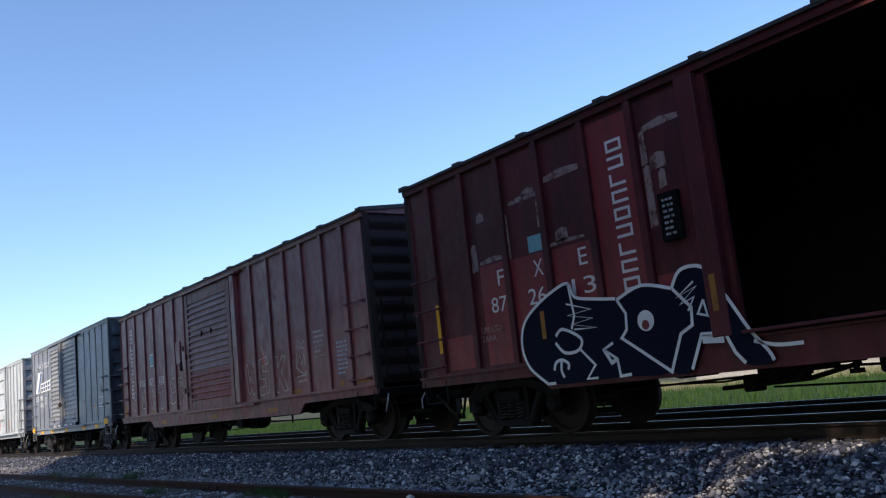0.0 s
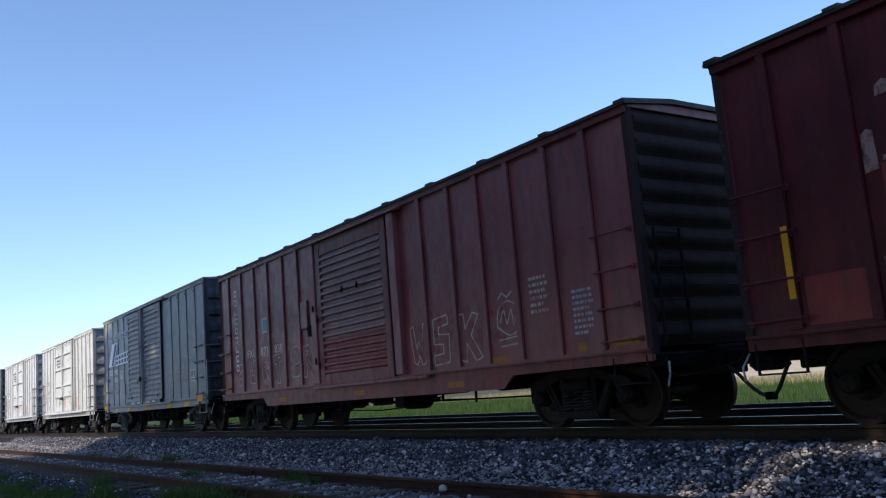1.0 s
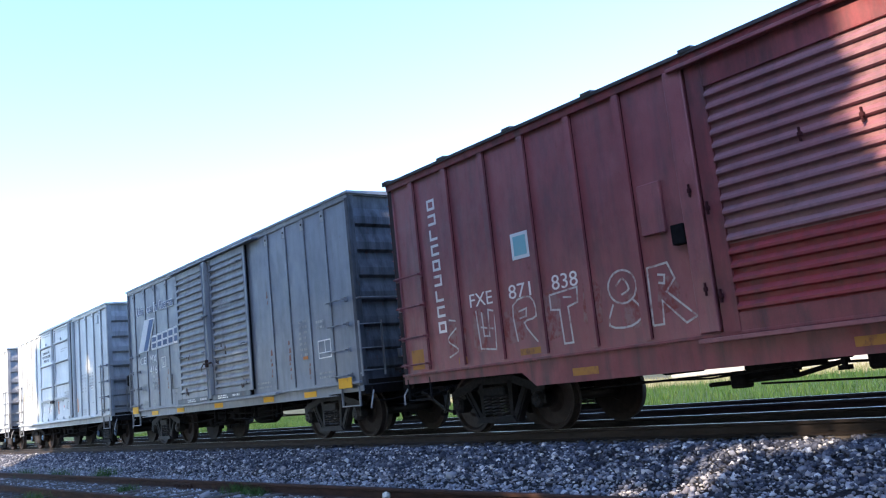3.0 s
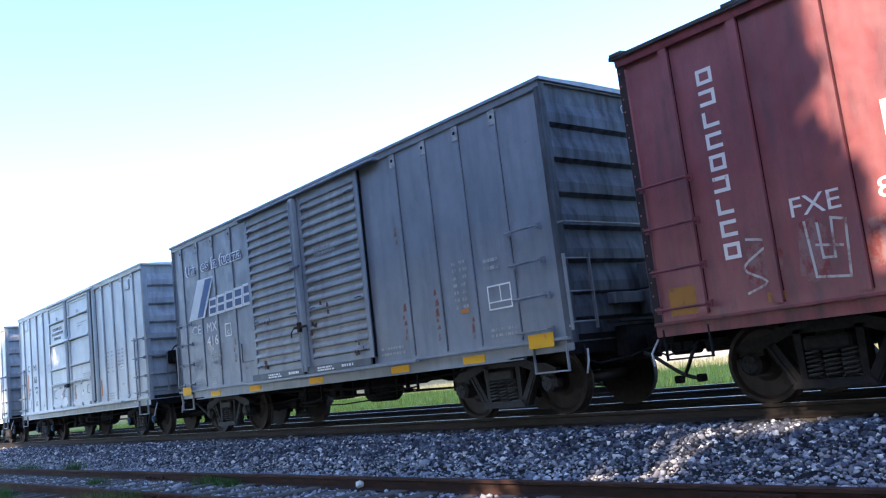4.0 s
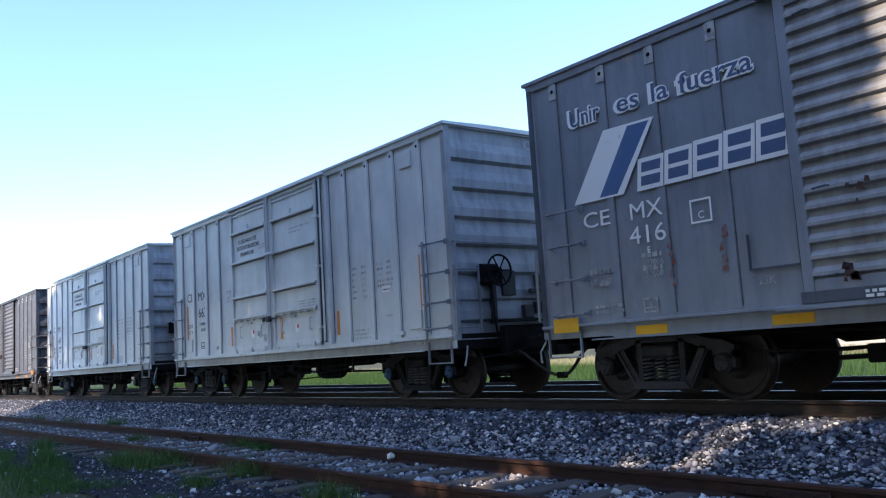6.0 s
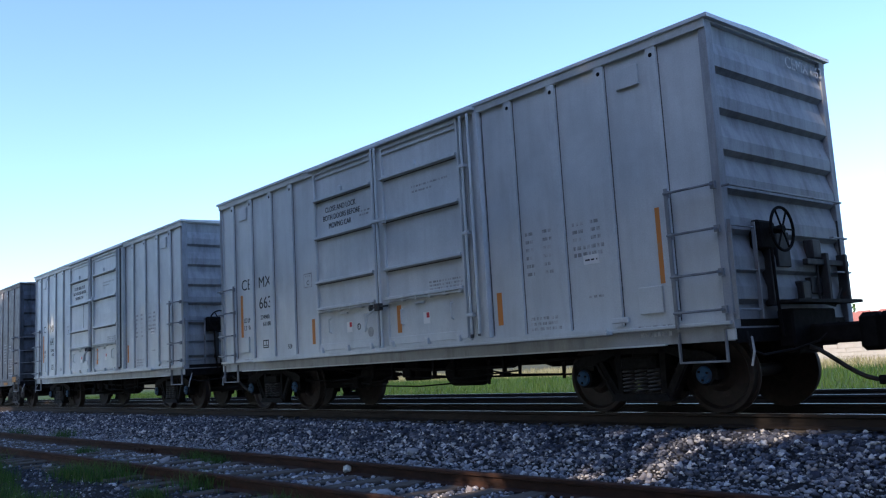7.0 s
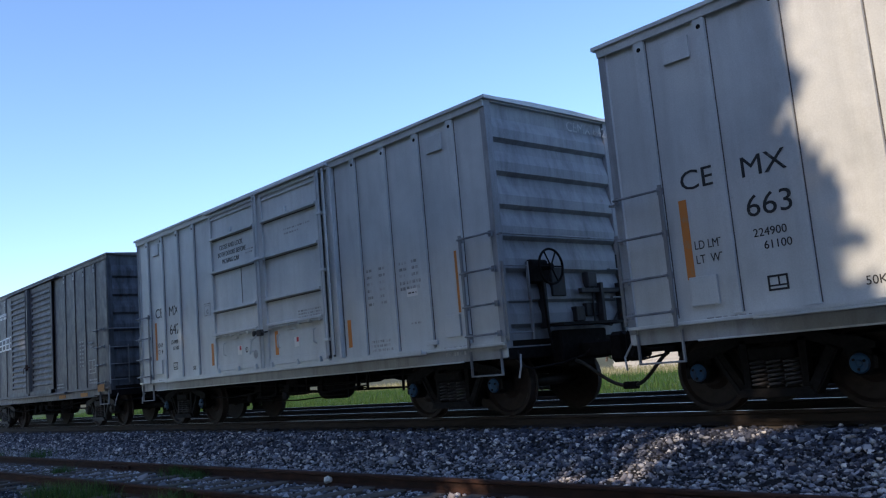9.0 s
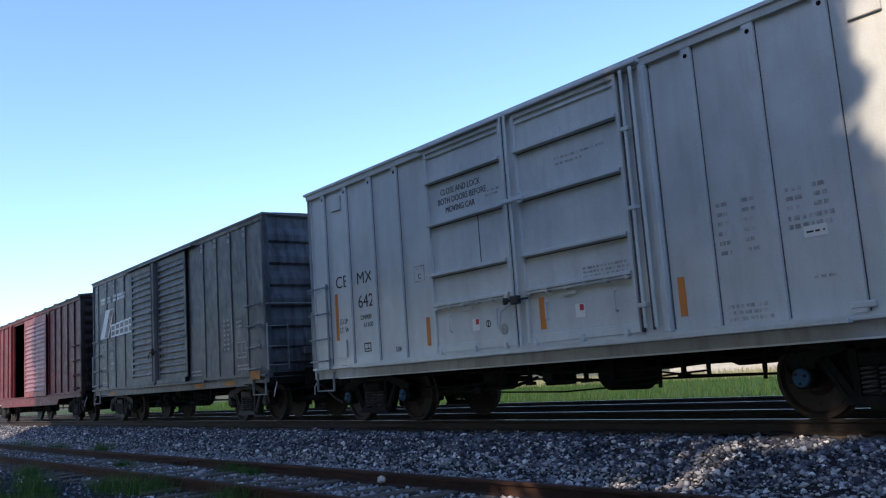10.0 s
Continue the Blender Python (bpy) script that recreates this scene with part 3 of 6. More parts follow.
def boxcar(label, half, eave, peak, body, opening, posts, post_w, sill, ends, trim, group, name="boxcar", lip=0.10, post_d=0.055, end_paint=None, line_paint=DARK_LINE, sill_paint=None):
    """The shell of a boxcar. opening: x0, x1, z0, z1. sill: (x, bottom) pairs over half the length. ends: round or wedge."""
    car = thing(name, label, "boxcar", group)
    x0, x1, z0, z1 = opening
    floor_z = 1.06
    for a, b, c, d, nm in ((-half, x0, floor_z - 0.06, eave, "side_wall"), (x1, half, floor_z - 0.06, eave, "side_wall"), (x0, x1, z1, eave, "door_header")):
        part(nm, Geo().box(a, b, -SKIN, -SKIN + 0.06, c, d), body, car)
    part("side_wall", Geo().box(-half, half, SKIN - 0.06, SKIN, floor_z - 0.06, eave), body, car)
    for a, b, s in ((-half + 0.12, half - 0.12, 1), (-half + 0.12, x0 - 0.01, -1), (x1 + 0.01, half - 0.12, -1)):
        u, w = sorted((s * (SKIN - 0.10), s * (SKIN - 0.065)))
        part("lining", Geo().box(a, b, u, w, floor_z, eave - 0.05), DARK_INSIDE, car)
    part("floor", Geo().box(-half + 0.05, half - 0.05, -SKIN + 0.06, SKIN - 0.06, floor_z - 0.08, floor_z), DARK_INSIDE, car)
    # side sills, deeper between the trucks
    line = [(-x, z) for x, z in reversed(sill)] + list(sill)
    inset = 0.0 if ends == "round" else 0.035
    if ends != "round":
        part("sill_lip", Geo().box(-half + 0.9, half - 0.9, -POST_Y + 0.045, -POST_Y + 0.10, sill[0][1] - 0.004, sill[0][1] + 0.016, 0.004), trim, car)
    for s in (-1, 1):
        rim = [q for k, q in enumerate(line) if k == 0 or q != line[k - 1]]
        part("side_sill", Geo().prism(rim + [(half - 0.02, floor_z - 0.02), (-half + 0.02, floor_z - 0.02)], "y", s * (POST_Y - 0.045 - inset), s * (POST_Y - 0.10 - inset)), sill_paint or trim, car)
    part("sill_flange", Geo().box(-half + 0.02, half - 0.02, -POST_Y + 0.01, -SKIN + 0.01, floor_z - 0.055, floor_z - 0.015, 0.006), trim, car)
    # posts
    for x in posts:
        for s in (-1, 1):
            poly = [(x - post_w, s * (SKIN - 0.004)), (x - post_w * 0.97, s * (SKIN + post_d)), (x + post_w * 0.97, s * (SKIN + post_d)), (x + post_w, s * (SKIN - 0.004))]
            part("post", Geo().prism(poly, "z", floor_z + 0.02, eave - 0.05), body, car)
        # Thin dark strips imitate the shadow lines on both sides of a post.
        for q in (-1, 1):
            a, b = sorted((x + q * post_w, x + q * (post_w + (0.012 if q > 0 else 0.007))))
            part("post_shade_line", Geo().box(a, b, -SKIN - 0.006, -SKIN, floor_z + 0.03, eave - 0.11), line_paint, car)
    for s in (-1, 1):
        part("top_plate", Geo().prism([(s * (SKIN - 0.02), eave - 0.10), (s * (SKIN + post_d + 0.005), eave - 0.10), (s * (SKIN + post_d + 0.015), eave - 0.02), (s * (SKIN + post_d + 0.015), eave + 0.02), (s * (SKIN - 0.02), eave + 0.02)], "x", -half, half), trim, car)
    for x in (-half, half):
        for s in (-1, 1):
            q = -1 if x > 0 else 1
            part("corner_post", Geo().prism([(x, s * SKIN), (x, s * (SKIN + 0.022)), (x + q * 0.10, s * (SKIN + 0.022)), (x + q * 0.11, s * SKIN)], "z", sill[-1][1] + 0.01, eave - 0.005), body, car)
    # roof: low ridge with cross ribs that show over the edge
    e = SKIN + post_d + lip * 0.6
    rf = part("roof", Geo().prism([(-e, eave + 0.0), (-e, eave + 0.045), (-0.5, peak), (0.5, peak), (e, eave + 0.045), (e, eave + 0.0), (0.5, peak - 0.05), (-0.5, peak - 0.05)], "x", -half - 0.06, half + 0.06), ROOF if ends == "round" else body, car, "dark sheet-metal roof")
    n = 10
    for i in range(n + 1):
        x = -half + 0.05 + (2 * half - 0.1) * i / n
        w, h = (e + 0.01, 0.075) if ends == "round" else (e - 0.25, 0.055)
        part("roof_rib", Geo().prism([(-w, eave + 0.03), (-w, eave + h), (-0.5, peak + 0.03), (0.5, peak + 0.03), (w, eave + h), (w, eave + 0.03), (0.5, peak - 0.02), (-0.5, peak - 0.02)], "x", x - 0.09, x + 0.09), ROOF if ends == "round" else body, rf)
    # ends
    for s in (-1, 1):
        x = s * half
        if ends == "round":
            prof = [(x - s * 0.05, floor_z - 0.1)] + [(x - s * 0.05 + s * a, z) for a, z in round_profile(floor_z, eave - 0.02, 10, 0.075, 0.0)]
        else:
            xe = x - s * 0.05
            prof = [(xe, floor_z - 0.1)]
            zs = [1.28, 1.62, 2.06, 2.52, 2.97, 3.45, 3.94]
            for z in zs:
                prof += [(xe - s * 0.03, z - 0.05), (xe + s * 0.045, z), (xe + s * 0.045, z + 0.14), (xe - s * 0.005, z + 0.30)]
            prof += [(xe, eave - 0.02)]
        back = x - s * 0.13
        # End paint carries the shade between cars as a darker tone.
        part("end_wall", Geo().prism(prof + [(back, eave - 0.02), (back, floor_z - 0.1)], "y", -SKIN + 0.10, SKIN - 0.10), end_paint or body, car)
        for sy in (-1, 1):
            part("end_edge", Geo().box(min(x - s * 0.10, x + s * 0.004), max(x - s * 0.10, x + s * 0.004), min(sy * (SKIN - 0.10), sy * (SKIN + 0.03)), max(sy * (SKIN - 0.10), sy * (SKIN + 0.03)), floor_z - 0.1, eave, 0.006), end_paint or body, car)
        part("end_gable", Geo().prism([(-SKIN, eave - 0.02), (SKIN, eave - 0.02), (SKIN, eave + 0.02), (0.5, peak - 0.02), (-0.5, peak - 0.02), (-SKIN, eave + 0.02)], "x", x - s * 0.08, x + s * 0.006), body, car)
        part("end_sill", Geo().box(min(x, x - s * 0.2), max(x, x - s * 0.2), -SKIN, SKIN, 0.80, floor_z - 0.1, 0.01), UNDER, car)
        coupler(car, x, s)
        step(car, x - s * 0.72 if s > 0 else x + 0.10, x - 0.10 if s > 0 else x + 0.72, 0.90, IRON if ends == "round" else GRIP)
    return car


def corrugated_door(car, x0, x1, z0, z1, n, paint_in, paint_rim, edge=0.16, y=-1.43, name="sliding_door", split=None, paint_low=None):
    """A sliding door: frame and pressed ribs, one mesh a panel."""
    d = part(name, Geo().box(x0 + 0.01, x1 - 0.01, y + 0.002, y + 0.02, z0 + 0.01, z1 - 0.01), paint_rim, car, "corrugated steel sliding door")
    for a, b, c, e, h in ((x0, x0 + edge, z0, z1, 0.035), (x1 - edge, x1, z0, z1, 0.035), (x0 + edge, x1 - edge, z0, z0 + edge, 0.03), (x0 + edge, x1 - edge, z1 - edge * 1.4, z1, 0.03)):
        part("door_rim", Geo().box(a, b, y - h, y + 0.015, c, e, 0.006), paint_rim, d)
    # Near-black strips stand in for the shaded gaps beside the door.
    for q in (x0 - 0.014, x1 + 0.001):
        part("door_gap_strip", Geo().box(q, q + 0.013, y - 0.012, y + 0.03, z0, z1), UNDER, d)
    lo, hi = z0 + edge, z1 - edge * 1.4
    cut = lo + (hi - lo) * split if split else lo
    if split:
        k = max(1, round(n * split))
        cut = lo + (hi - lo) * k / n
        part("door_panel", Geo().sheet([(y - o, z) for o, z in rib_profile(lo, cut, k, 0.045, 0.0)], "x", x0 + edge, x1 - edge), paint_low, d, "redder lower panel")
        n -= k
    part("door_panel", Geo().sheet([(y - o, z) for o, z in rib_profile(cut, hi, n, 0.045, 0.0)], "x", x0 + edge, x1 - edge), paint_in, d)
    return d


def door_gear(car, x0, x1, z0, z1, trim):
    part("door_track", Geo().box(x0 - 0.3, x1 + 1.2, -POST_Y - 0.06, -POST_Y + 0.02, z0 - 0.07, z0 - 0.02, 0.006), trim, car)
    part("door_hood", Geo().box(x0 - 0.2, x1 + 0.6, -POST_Y - 0.07, -SKIN, z1 + 0.01, z1 + 0.06, 0.008), trim, car)


def travelled(t):
    """How far the train has come, in metres."""
    return 5.8502 * t - 0.03371 * t * t + 0.001597 * t ** 3


moving, spinning = [], []


def place_car(car, x):
    moving.append((car, x))
    car.matrix_basis = pose(x, TRACK_Y, RAIL_Z)


def red_car(label, body, trim, doorway=(-1.55, 1.42)):
    posts = [-7.18, -6.28, -5.37, -4.49, -3.57] + ([-2.71] if doorway[0] > -2 else []) + [2.62, 3.54, 4.38, 5.22, 6.11, 6.97]
    sill = [(0, 0.66), (4.72, 0.66), (4.98, 0.86), (7.83, 0.88)]
    car = boxcar(label, 7.85, 4.29, 4.44, body, (*doorway, 1.06, 4.12), posts, 0.056, sill, "round", trim, "freight train", lip=0.07, post_d=0.045, end_paint=END_DARK, line_paint=DARK_MAROON)
    for x in (doorway[0] - 0.23, 1.72):
        part("door_post", Geo().box(x - 0.13, x + 0.13, -POST_Y - 0.02, -SKIN, 1.06, 4.17, 0.012), body, car)
    spinning.extend(truck(car, -6.0, steel=CAST_GREY) + truck(car, 6.0, steel=CAST_GREY))
    underbody(car, 7.85, 6.0)
    for s in (-1, 1):
        a, b = sorted((s * 7.05, s * 7.72))
        for z in (2.62, 2.12, 1.62, 1.18):
            grab(car, a, b, z, trim)
        end_ladder(car, s * 7.87, s, -1.22, -0.72, (1.2, 1.65, 2.1, 2.55), IRON)
        for z in [1.2 + 0.16 * i for i in range(19)]:
            part("rivet", Geo().lathe([(-POST_Y - 0.005, 0.013), (-POST_Y - 0.014, 0.007)], 6, "y", (s * 7.77, 0, z)), body, car)
    return car


def scrawl(car, shapes, material, w=0.022, name="chalk_mark"):
    xs_, zs_ = [q[0] for s in shapes for q in s], [q[1] for s in shapes for q in s]
    rng = random.Random(len(shapes))
    a = min(xs_)
    while a < max(xs_) - 0.3:
        b = a + rng.uniform(0.35, 0.6)
        c, d = min(zs_) + rng.uniform(-0.05, 0.2), max(zs_) - rng.uniform(0.0, 0.35)
        part("smear", Geo().prism([(a, c + 0.1), (a + 0.1, c), (b - 0.05, c + 0.05), (b, d - 0.15), (b - 0.12, d), (a + 0.06, d - 0.04)], "y", -SKIN - 0.0025, -SKIN), SMEAR, car)
        a = b + rng.uniform(0.1, 0.4)
    for pts in shapes:
        part(name, stroke(Geo(), pts, w, -SKIN - 0.004), material, car, "faint pale chalk scrawl")


def upright_brand(car, x, z0, z1, n, material, w):
    """A brand name running upwards, as plain blocks."""
    step_z = (z1 - z0) / n
    for i in range(n):
        g = Geo()
        a = z0 + i * step_z
        y = -SKIN - 0.004
        b = a + step_z * 0.72
        t = step_z * 0.17
        kind = i % 4
        g.box(x, x + w, y - 0.0015, y, a, a + t)
        if kind != 2:
            g.box(x, x + w, y - 0.0015, y, b - t, b)
        if kind in (0, 3):
            g.box(x + w - t, x + w, y - 0.0015, y, a + t, b - t)
        if kind in (1, 0):
            g.box(x, x + t, y - 0.0015, y, a + t, b - t)
        if kind == 2:
            g.box(x, x + t, y - 0.0015, y, a + t, b)
        part("brand_block", g, material, car, "pale plain block shape")


def build_car_a():
    car = red_car("dark maroon steel boxcar with open door and spray-painted side", RED_OLD, RED_OLD)
    S = -SKIN - 0.0025
    y0, y1 = S - 0.0005, S + 0.003
    # brighter red panels between posts
    for a, b, c, d in ((-6.03, -5.45, 1.10, 2.62), (-5.29, -4.57, 1.10, 2.60), (-4.41, -3.65, 1.10, 2.58), (-3.49, -2.79, 1.10, 4.10), (-7.05, -6.36, 1.10, 1.62), (-2.63, -1.95, 1.1, 1.9)):
        part("repainted_panel", Geo().box(a, b, y0, y1, c, d), RED_BRIGHT, car, "fresher red panel")
    for a, b, c, d in ((-5.32, -5.26, 2.6, 3.3), (-6.2, -6.05, 2.55, 3.0), (-5.2, -4.6, 3.4, 3.5), (-3.66, -3.56, 2.6, 3.5), (-4.4, -3.7, 3.55, 3.68), (-2.62, -2.5, 2.5, 3.3), (-2.55, -1.98, 3.72, 3.84), (-2.5, -2.25, 3.2, 3.42), (-6.0, -5.4, 2.64, 2.74), (-2.4, -2.28, 2.95, 3.2), (-5.98, -5.80, 3.30, 3.46), (-4.62, -4.50, 2.95, 3.5), (-4.55, -3.75, 2.62, 2.70), (-6.32, -6.24, 2.5, 2.9), (-3.62, -3.50, 2.9, 3.7), (-4.30, -4.05, 2.66, 2.86), (-2.62, -2.52, 3.3, 3.75), (-4.9, -4.62, 3.46, 3.58)):
        part("worn_patch", Geo().prism([(a, c), (b, c + 0.02), (b - 0.01, d - 0.03), ((a + b) / 2, d), (a + 0.01, d - 0.05)], "y", S - 0.003, S), PATCH, car)
    for ch, x, w in (("F", -5.66, 0.15), ("X", -4.82, 0.20), ("E", -3.94, 0.16)):
        lettering("reporting_letter", ch, x, 2.27, 0.25, WHITE_RED, car, S - 0.002, width=w)
    for ch, x, w in (("87", -5.85, 0.36), ("26", -5.0, 0.36), ("13", -4.22, 0.44)):
        lettering("car_number", ch, x, 1.88, 0.24, WHITE_RED, car, S - 0.002, width=w)
    upright_brand(car, -3.18, 1.80, 3.85, 9, WHITE_RED, 0.27)
    part("pale_plate", Geo().box(-4.86, -4.55, S - 0.012, S, 2.62, 2.86), PLATE, car, "pale blue plate")
    part("dark_box", Geo().box(-2.43, -2.12, S - 0.06, S, 2.28, 2.88, 0.01), UNDER, car)
    bars("stencil", -2.36, 2.80, [0.16] * 7, 0.03, 0.07, WHITE_FAINT, car, S - 0.061)
    for z, txt in ((1.60, "LIM CGA"), (1.46, "TARA")):
        lettering("stencil", txt, -6.16, z, 0.10, PATCH, car, S - 0.002)
    for x, c, d, yy, m in ((-7.22, 1.40, 2.20, -SKIN - 0.0455, YELLOW), (-4.70, 1.36, 1.75, -POST_Y - 0.010, YELLOW_OLD), (-1.83, 1.36, 1.78, -POST_Y - 0.022, YELLOW_OLD)):
        part("reflector", Geo().box(x, x + 0.08, yy - 0.003, yy, c, d), m, car, "yellow reflector strip")
    # spray-painted figures: navy shapes with pale outlines, across posts and sill
    y = -POST_Y - 0.004
    blobs = [
        [(-5.11, 1.58), (-4.77, 1.83), (-4.37, 2.0), (-4.09, 2.04), (-3.95, 1.84), (-3.63, 1.77), (-3.26, 1.72), (-2.84, 1.83), (-2.5, 1.76), (-2.16, 1.45), (-2.18, 1.24), (-2.34, 1.16), (-2.55, 0.73), (-3.35, 0.73), (-4.69, 0.73), (-5.07, 1.02), (-5.17, 1.29)],
        [(-2.38, 1.70), (-2.23, 1.88), (-1.97, 1.90), (-1.75, 1.74), (-1.60, 1.38), (-1.33, 0.96), (-1.18, 0.73), (-1.57, 0.74), (-1.74, 1.08), (-2.05, 1.10), (-2.25, 0.73), (-2.52, 0.73), (-2.34, 1.16), (-2.17, 1.30)],
    ]
    blobs = [rounded(b, True, 3) for b in blobs]
    tag = part("graffiti", Geo().prism(blobs[0], "y", y, y + 0.002).prism(blobs[1], "y", y - 0.002, y), NAVY, car, "navy and white spray-painted shapes")
    g = Geo()
    for pts in ([(-3.28, 1.72), (-3.63, 1.77), (-3.99, 1.85), (-4.09, 2.05), (-4.37, 2.0), (-4.77, 1.83), (-5.06, 1.61), (-5.15, 1.29), (-5.03, 0.98), (-4.69, 0.73)],
                [(-4.44, 1.37), (-4.29, 1.45), (-3.97, 1.29), (-4.04, 1.14), (-4.3, 1.13), (-4.46, 1.28)],
                [(-4.55, 0.91), (-4.5, 1.01), (-4.38, 1.04), (-4.26, 0.98), (-4.28, 0.90)], [(-4.39, 1.02), (-4.41, 0.9), (-4.37, 0.80)],
                [(-3.26, 1.70), (-2.84, 1.82), (-2.38, 1.71)], [(-2.38, 1.71), (-2.23, 1.9), (-1.97, 1.91), (-1.79, 1.79)],
                [(-1.72, 1.55), (-1.64, 1.49), (-1.42, 1.1), (-1.23, 0.85), (-1.18, 0.74)], [(-1.39, 0.97), (-1.12, 0.9), (-0.81, 0.89)]):
        stroke(g, rounded(pts, False, 4), 0.042, y - 0.0048)
    for pts, w in (([(-4.17, 1.78), (-3.73, 1.65), (-4.17, 1.62), (-3.72, 1.53), (-4.11, 1.49), (-3.66, 1.40), (-4.07, 1.42)], 0.024), ([(-4.09, 2.05), (-4.04, 1.6), (-4.12, 1.43)], 0.036),
                   ([(-4.0, 1.14), (-3.77, 0.92), (-3.94, 0.75), (-3.75, 0.75)], 0.034), ([(-3.42, 1.17), (-3.59, 1.10), (-3.38, 0.96), (-3.36, 0.74), (-3.18, 0.75)], 0.038), ([(-3.59, 1.10), (-3.48, 0.92), (-3.38, 0.96)], 0.05),
                   ([(-3.26, 1.70), (-3.14, 1.51), (-3.16, 1.31), (-3.26, 1.21), (-2.99, 1.03), (-2.55, 0.73), (-2.34, 1.16), (-2.16, 1.24), (-2.14, 1.45), (-2.26, 1.58), (-2.37, 1.70)], 0.040),
                   ([(-2.06, 1.74), (-2.32, 1.59), (-2.03, 1.68), (-2.29, 1.50), (-2.08, 1.56), (-2.19, 1.41)], 0.026), ([(-1.96, 1.51), (-2.06, 1.36), (-1.93, 1.32), (-1.96, 1.51)], 0.028),
                   ([(-2.25, 0.73), (-2.05, 1.12), (-1.74, 1.10), (-1.64, 0.87), (-1.53, 0.74)], 0.042), ([(-2.05, 1.06), (-1.76, 1.04)], 0.10), ([(-4.70, 0.735), (-4.55, 0.735)], 0.04)):
        stroke(g, pts, w, y - 0.0048)
    part("outline", g, WHITE, tag, "white outlines")
    part("eye", Geo().lathe([(y - 0.003, 0.13), (y - 0.0045, 0.13)], 20, "y", (-2.84, 0, 1.38)), WHITE, tag)
    part("pupil", Geo().lathe([(y - 0.0045, 0.06), (y - 0.006, 0.06)], 14, "y", (-2.85, 0, 1.33)), RED_BRIGHT, tag)
    # the open doorway: threshold and rails
    part("threshold", Geo().box(-1.5, 5.0, -POST_Y - 0.05, -SKIN + 0.05, 1.06, 1.10, 0.006), RED_OLD, car)
    door = corrugated_door(car, 1.75, 4.7, 1.12, 4.12, 15, RED_DOOR, RED_OLD, y=-1.485)
    return car


def build_car_b():
    car = red_car("red oxide steel boxcar with closed corrugated door", RED, RED_SILL)
    corrugated_door(car, -1.62, 1.48, 1.02, 4.14, 17, RED_DOOR, RED_SILL, 0.22, split=0.32, paint_low=RED_BRIGHT)
    door_gear(car, -1.62, 1.48, 1.02, 4.12, RED)
    for x, z in ((-1.74, 1.55), (-1.76, 2.7), (-0.35, 2.95), (0.3, 2.95), (-1.56, 2.45), (-1.56, 1.45)):
        part("door_latch", Geo().box(x - 0.022, x + 0.022, -POST_Y - 0.05, -POST_Y - 0.0, z - 0.025, z + 0.025, 0.006).box(x - 0.008, x + 0.008, -POST_Y - 0.045, -POST_Y - 0.01, z - 0.075, z + 0.075), DARK_MAROON, car)
    part("access_panel", Geo().box(-2.56, -2.22, -SKIN - 0.05, -SKIN + 0.01, 2.32, 2.95, 0.01), RED, car)
    part("route_box", Geo().box(-2.10, -1.92, -POST_Y - 0.03, -SKIN, 2.12, 2.36, 0.01), UNDER, car)
    upright_brand(car, -6.82, 1.62, 3.86, 9, WHITE_RED, 0.20)
    S = -SKIN - 0.003
    for ch, x, w in (("FXE", -6.02, 0.52), ("871", -5.12, 0.46), ("838", -4.24, 0.48)):
        lettering("reporting_mark" if ch == "FXE" else "car_number", ch, x, 1.92, 0.21, WHITE_RED, car, S, width=w)
    part("pale_plate", Geo().box(-4.94, -4.58, S - 0.006, S, 2.46, 2.84), STICKER, car, "pale framed plate")
    part("plate_face", Geo().box(-4.89, -4.63, S - 0.009, S - 0.005, 2.51, 2.79), PLATE, car)
    ring = [(-3.02 + 0.23 * math.cos(k * 0.7), 1.78 + 0.21 * math.sin(k * 0.7)) for k in range(10)]
    scrawl(car, [rounded([(-6.55, 1.80), (-6.30, 1.72), (-6.62, 1.50), (-6.38, 1.32), (-6.62, 1.22)], False, 4),
                 [(-5.88, 1.86), (-5.84, 1.28), (-5.50, 1.24), (-5.46, 1.80), (-5.60, 1.84), (-5.62, 1.45), (-5.74, 1.46), (-5.75, 1.82)], [(-5.80, 1.60), (-5.52, 1.55)],
                 rounded([(-5.02, 1.30), (-5.05, 1.82), (-4.68, 1.90), (-4.60, 1.62), (-4.85, 1.55), (-4.62, 1.26)], False, 3), [(-4.95, 1.72), (-4.78, 1.75), (-4.80, 1.64), (-4.94, 1.62)],
                 [(-4.30, 1.86), (-3.78, 1.90), (-3.80, 1.70), (-3.98, 1.66), (-3.96, 1.18), (-4.12, 1.18), (-4.14, 1.64), (-4.30, 1.66), (-4.30, 1.86)], [(-4.05, 1.80), (-3.90, 1.78)],
                 rounded(ring, False, 2), rounded([(-3.12, 1.80), (-3.0, 1.88), (-2.92, 1.74), (-3.05, 1.68)], False, 3), rounded([(-3.20, 1.58), (-3.30, 1.32), (-2.95, 1.28), (-2.74, 1.42), (-2.88, 1.60)], False, 3),
                 [(-2.62, 1.24), (-2.60, 1.94), (-2.30, 1.96), (-2.22, 1.76), (-2.36, 1.62), (-1.98, 1.28), (-2.14, 1.22), (-2.44, 1.52), (-2.46, 1.24), (-2.62, 1.24)], [(-2.46, 1.84), (-2.36, 1.82), (-2.38, 1.72), (-2.46, 1.74)]], GHOST, 0.026)
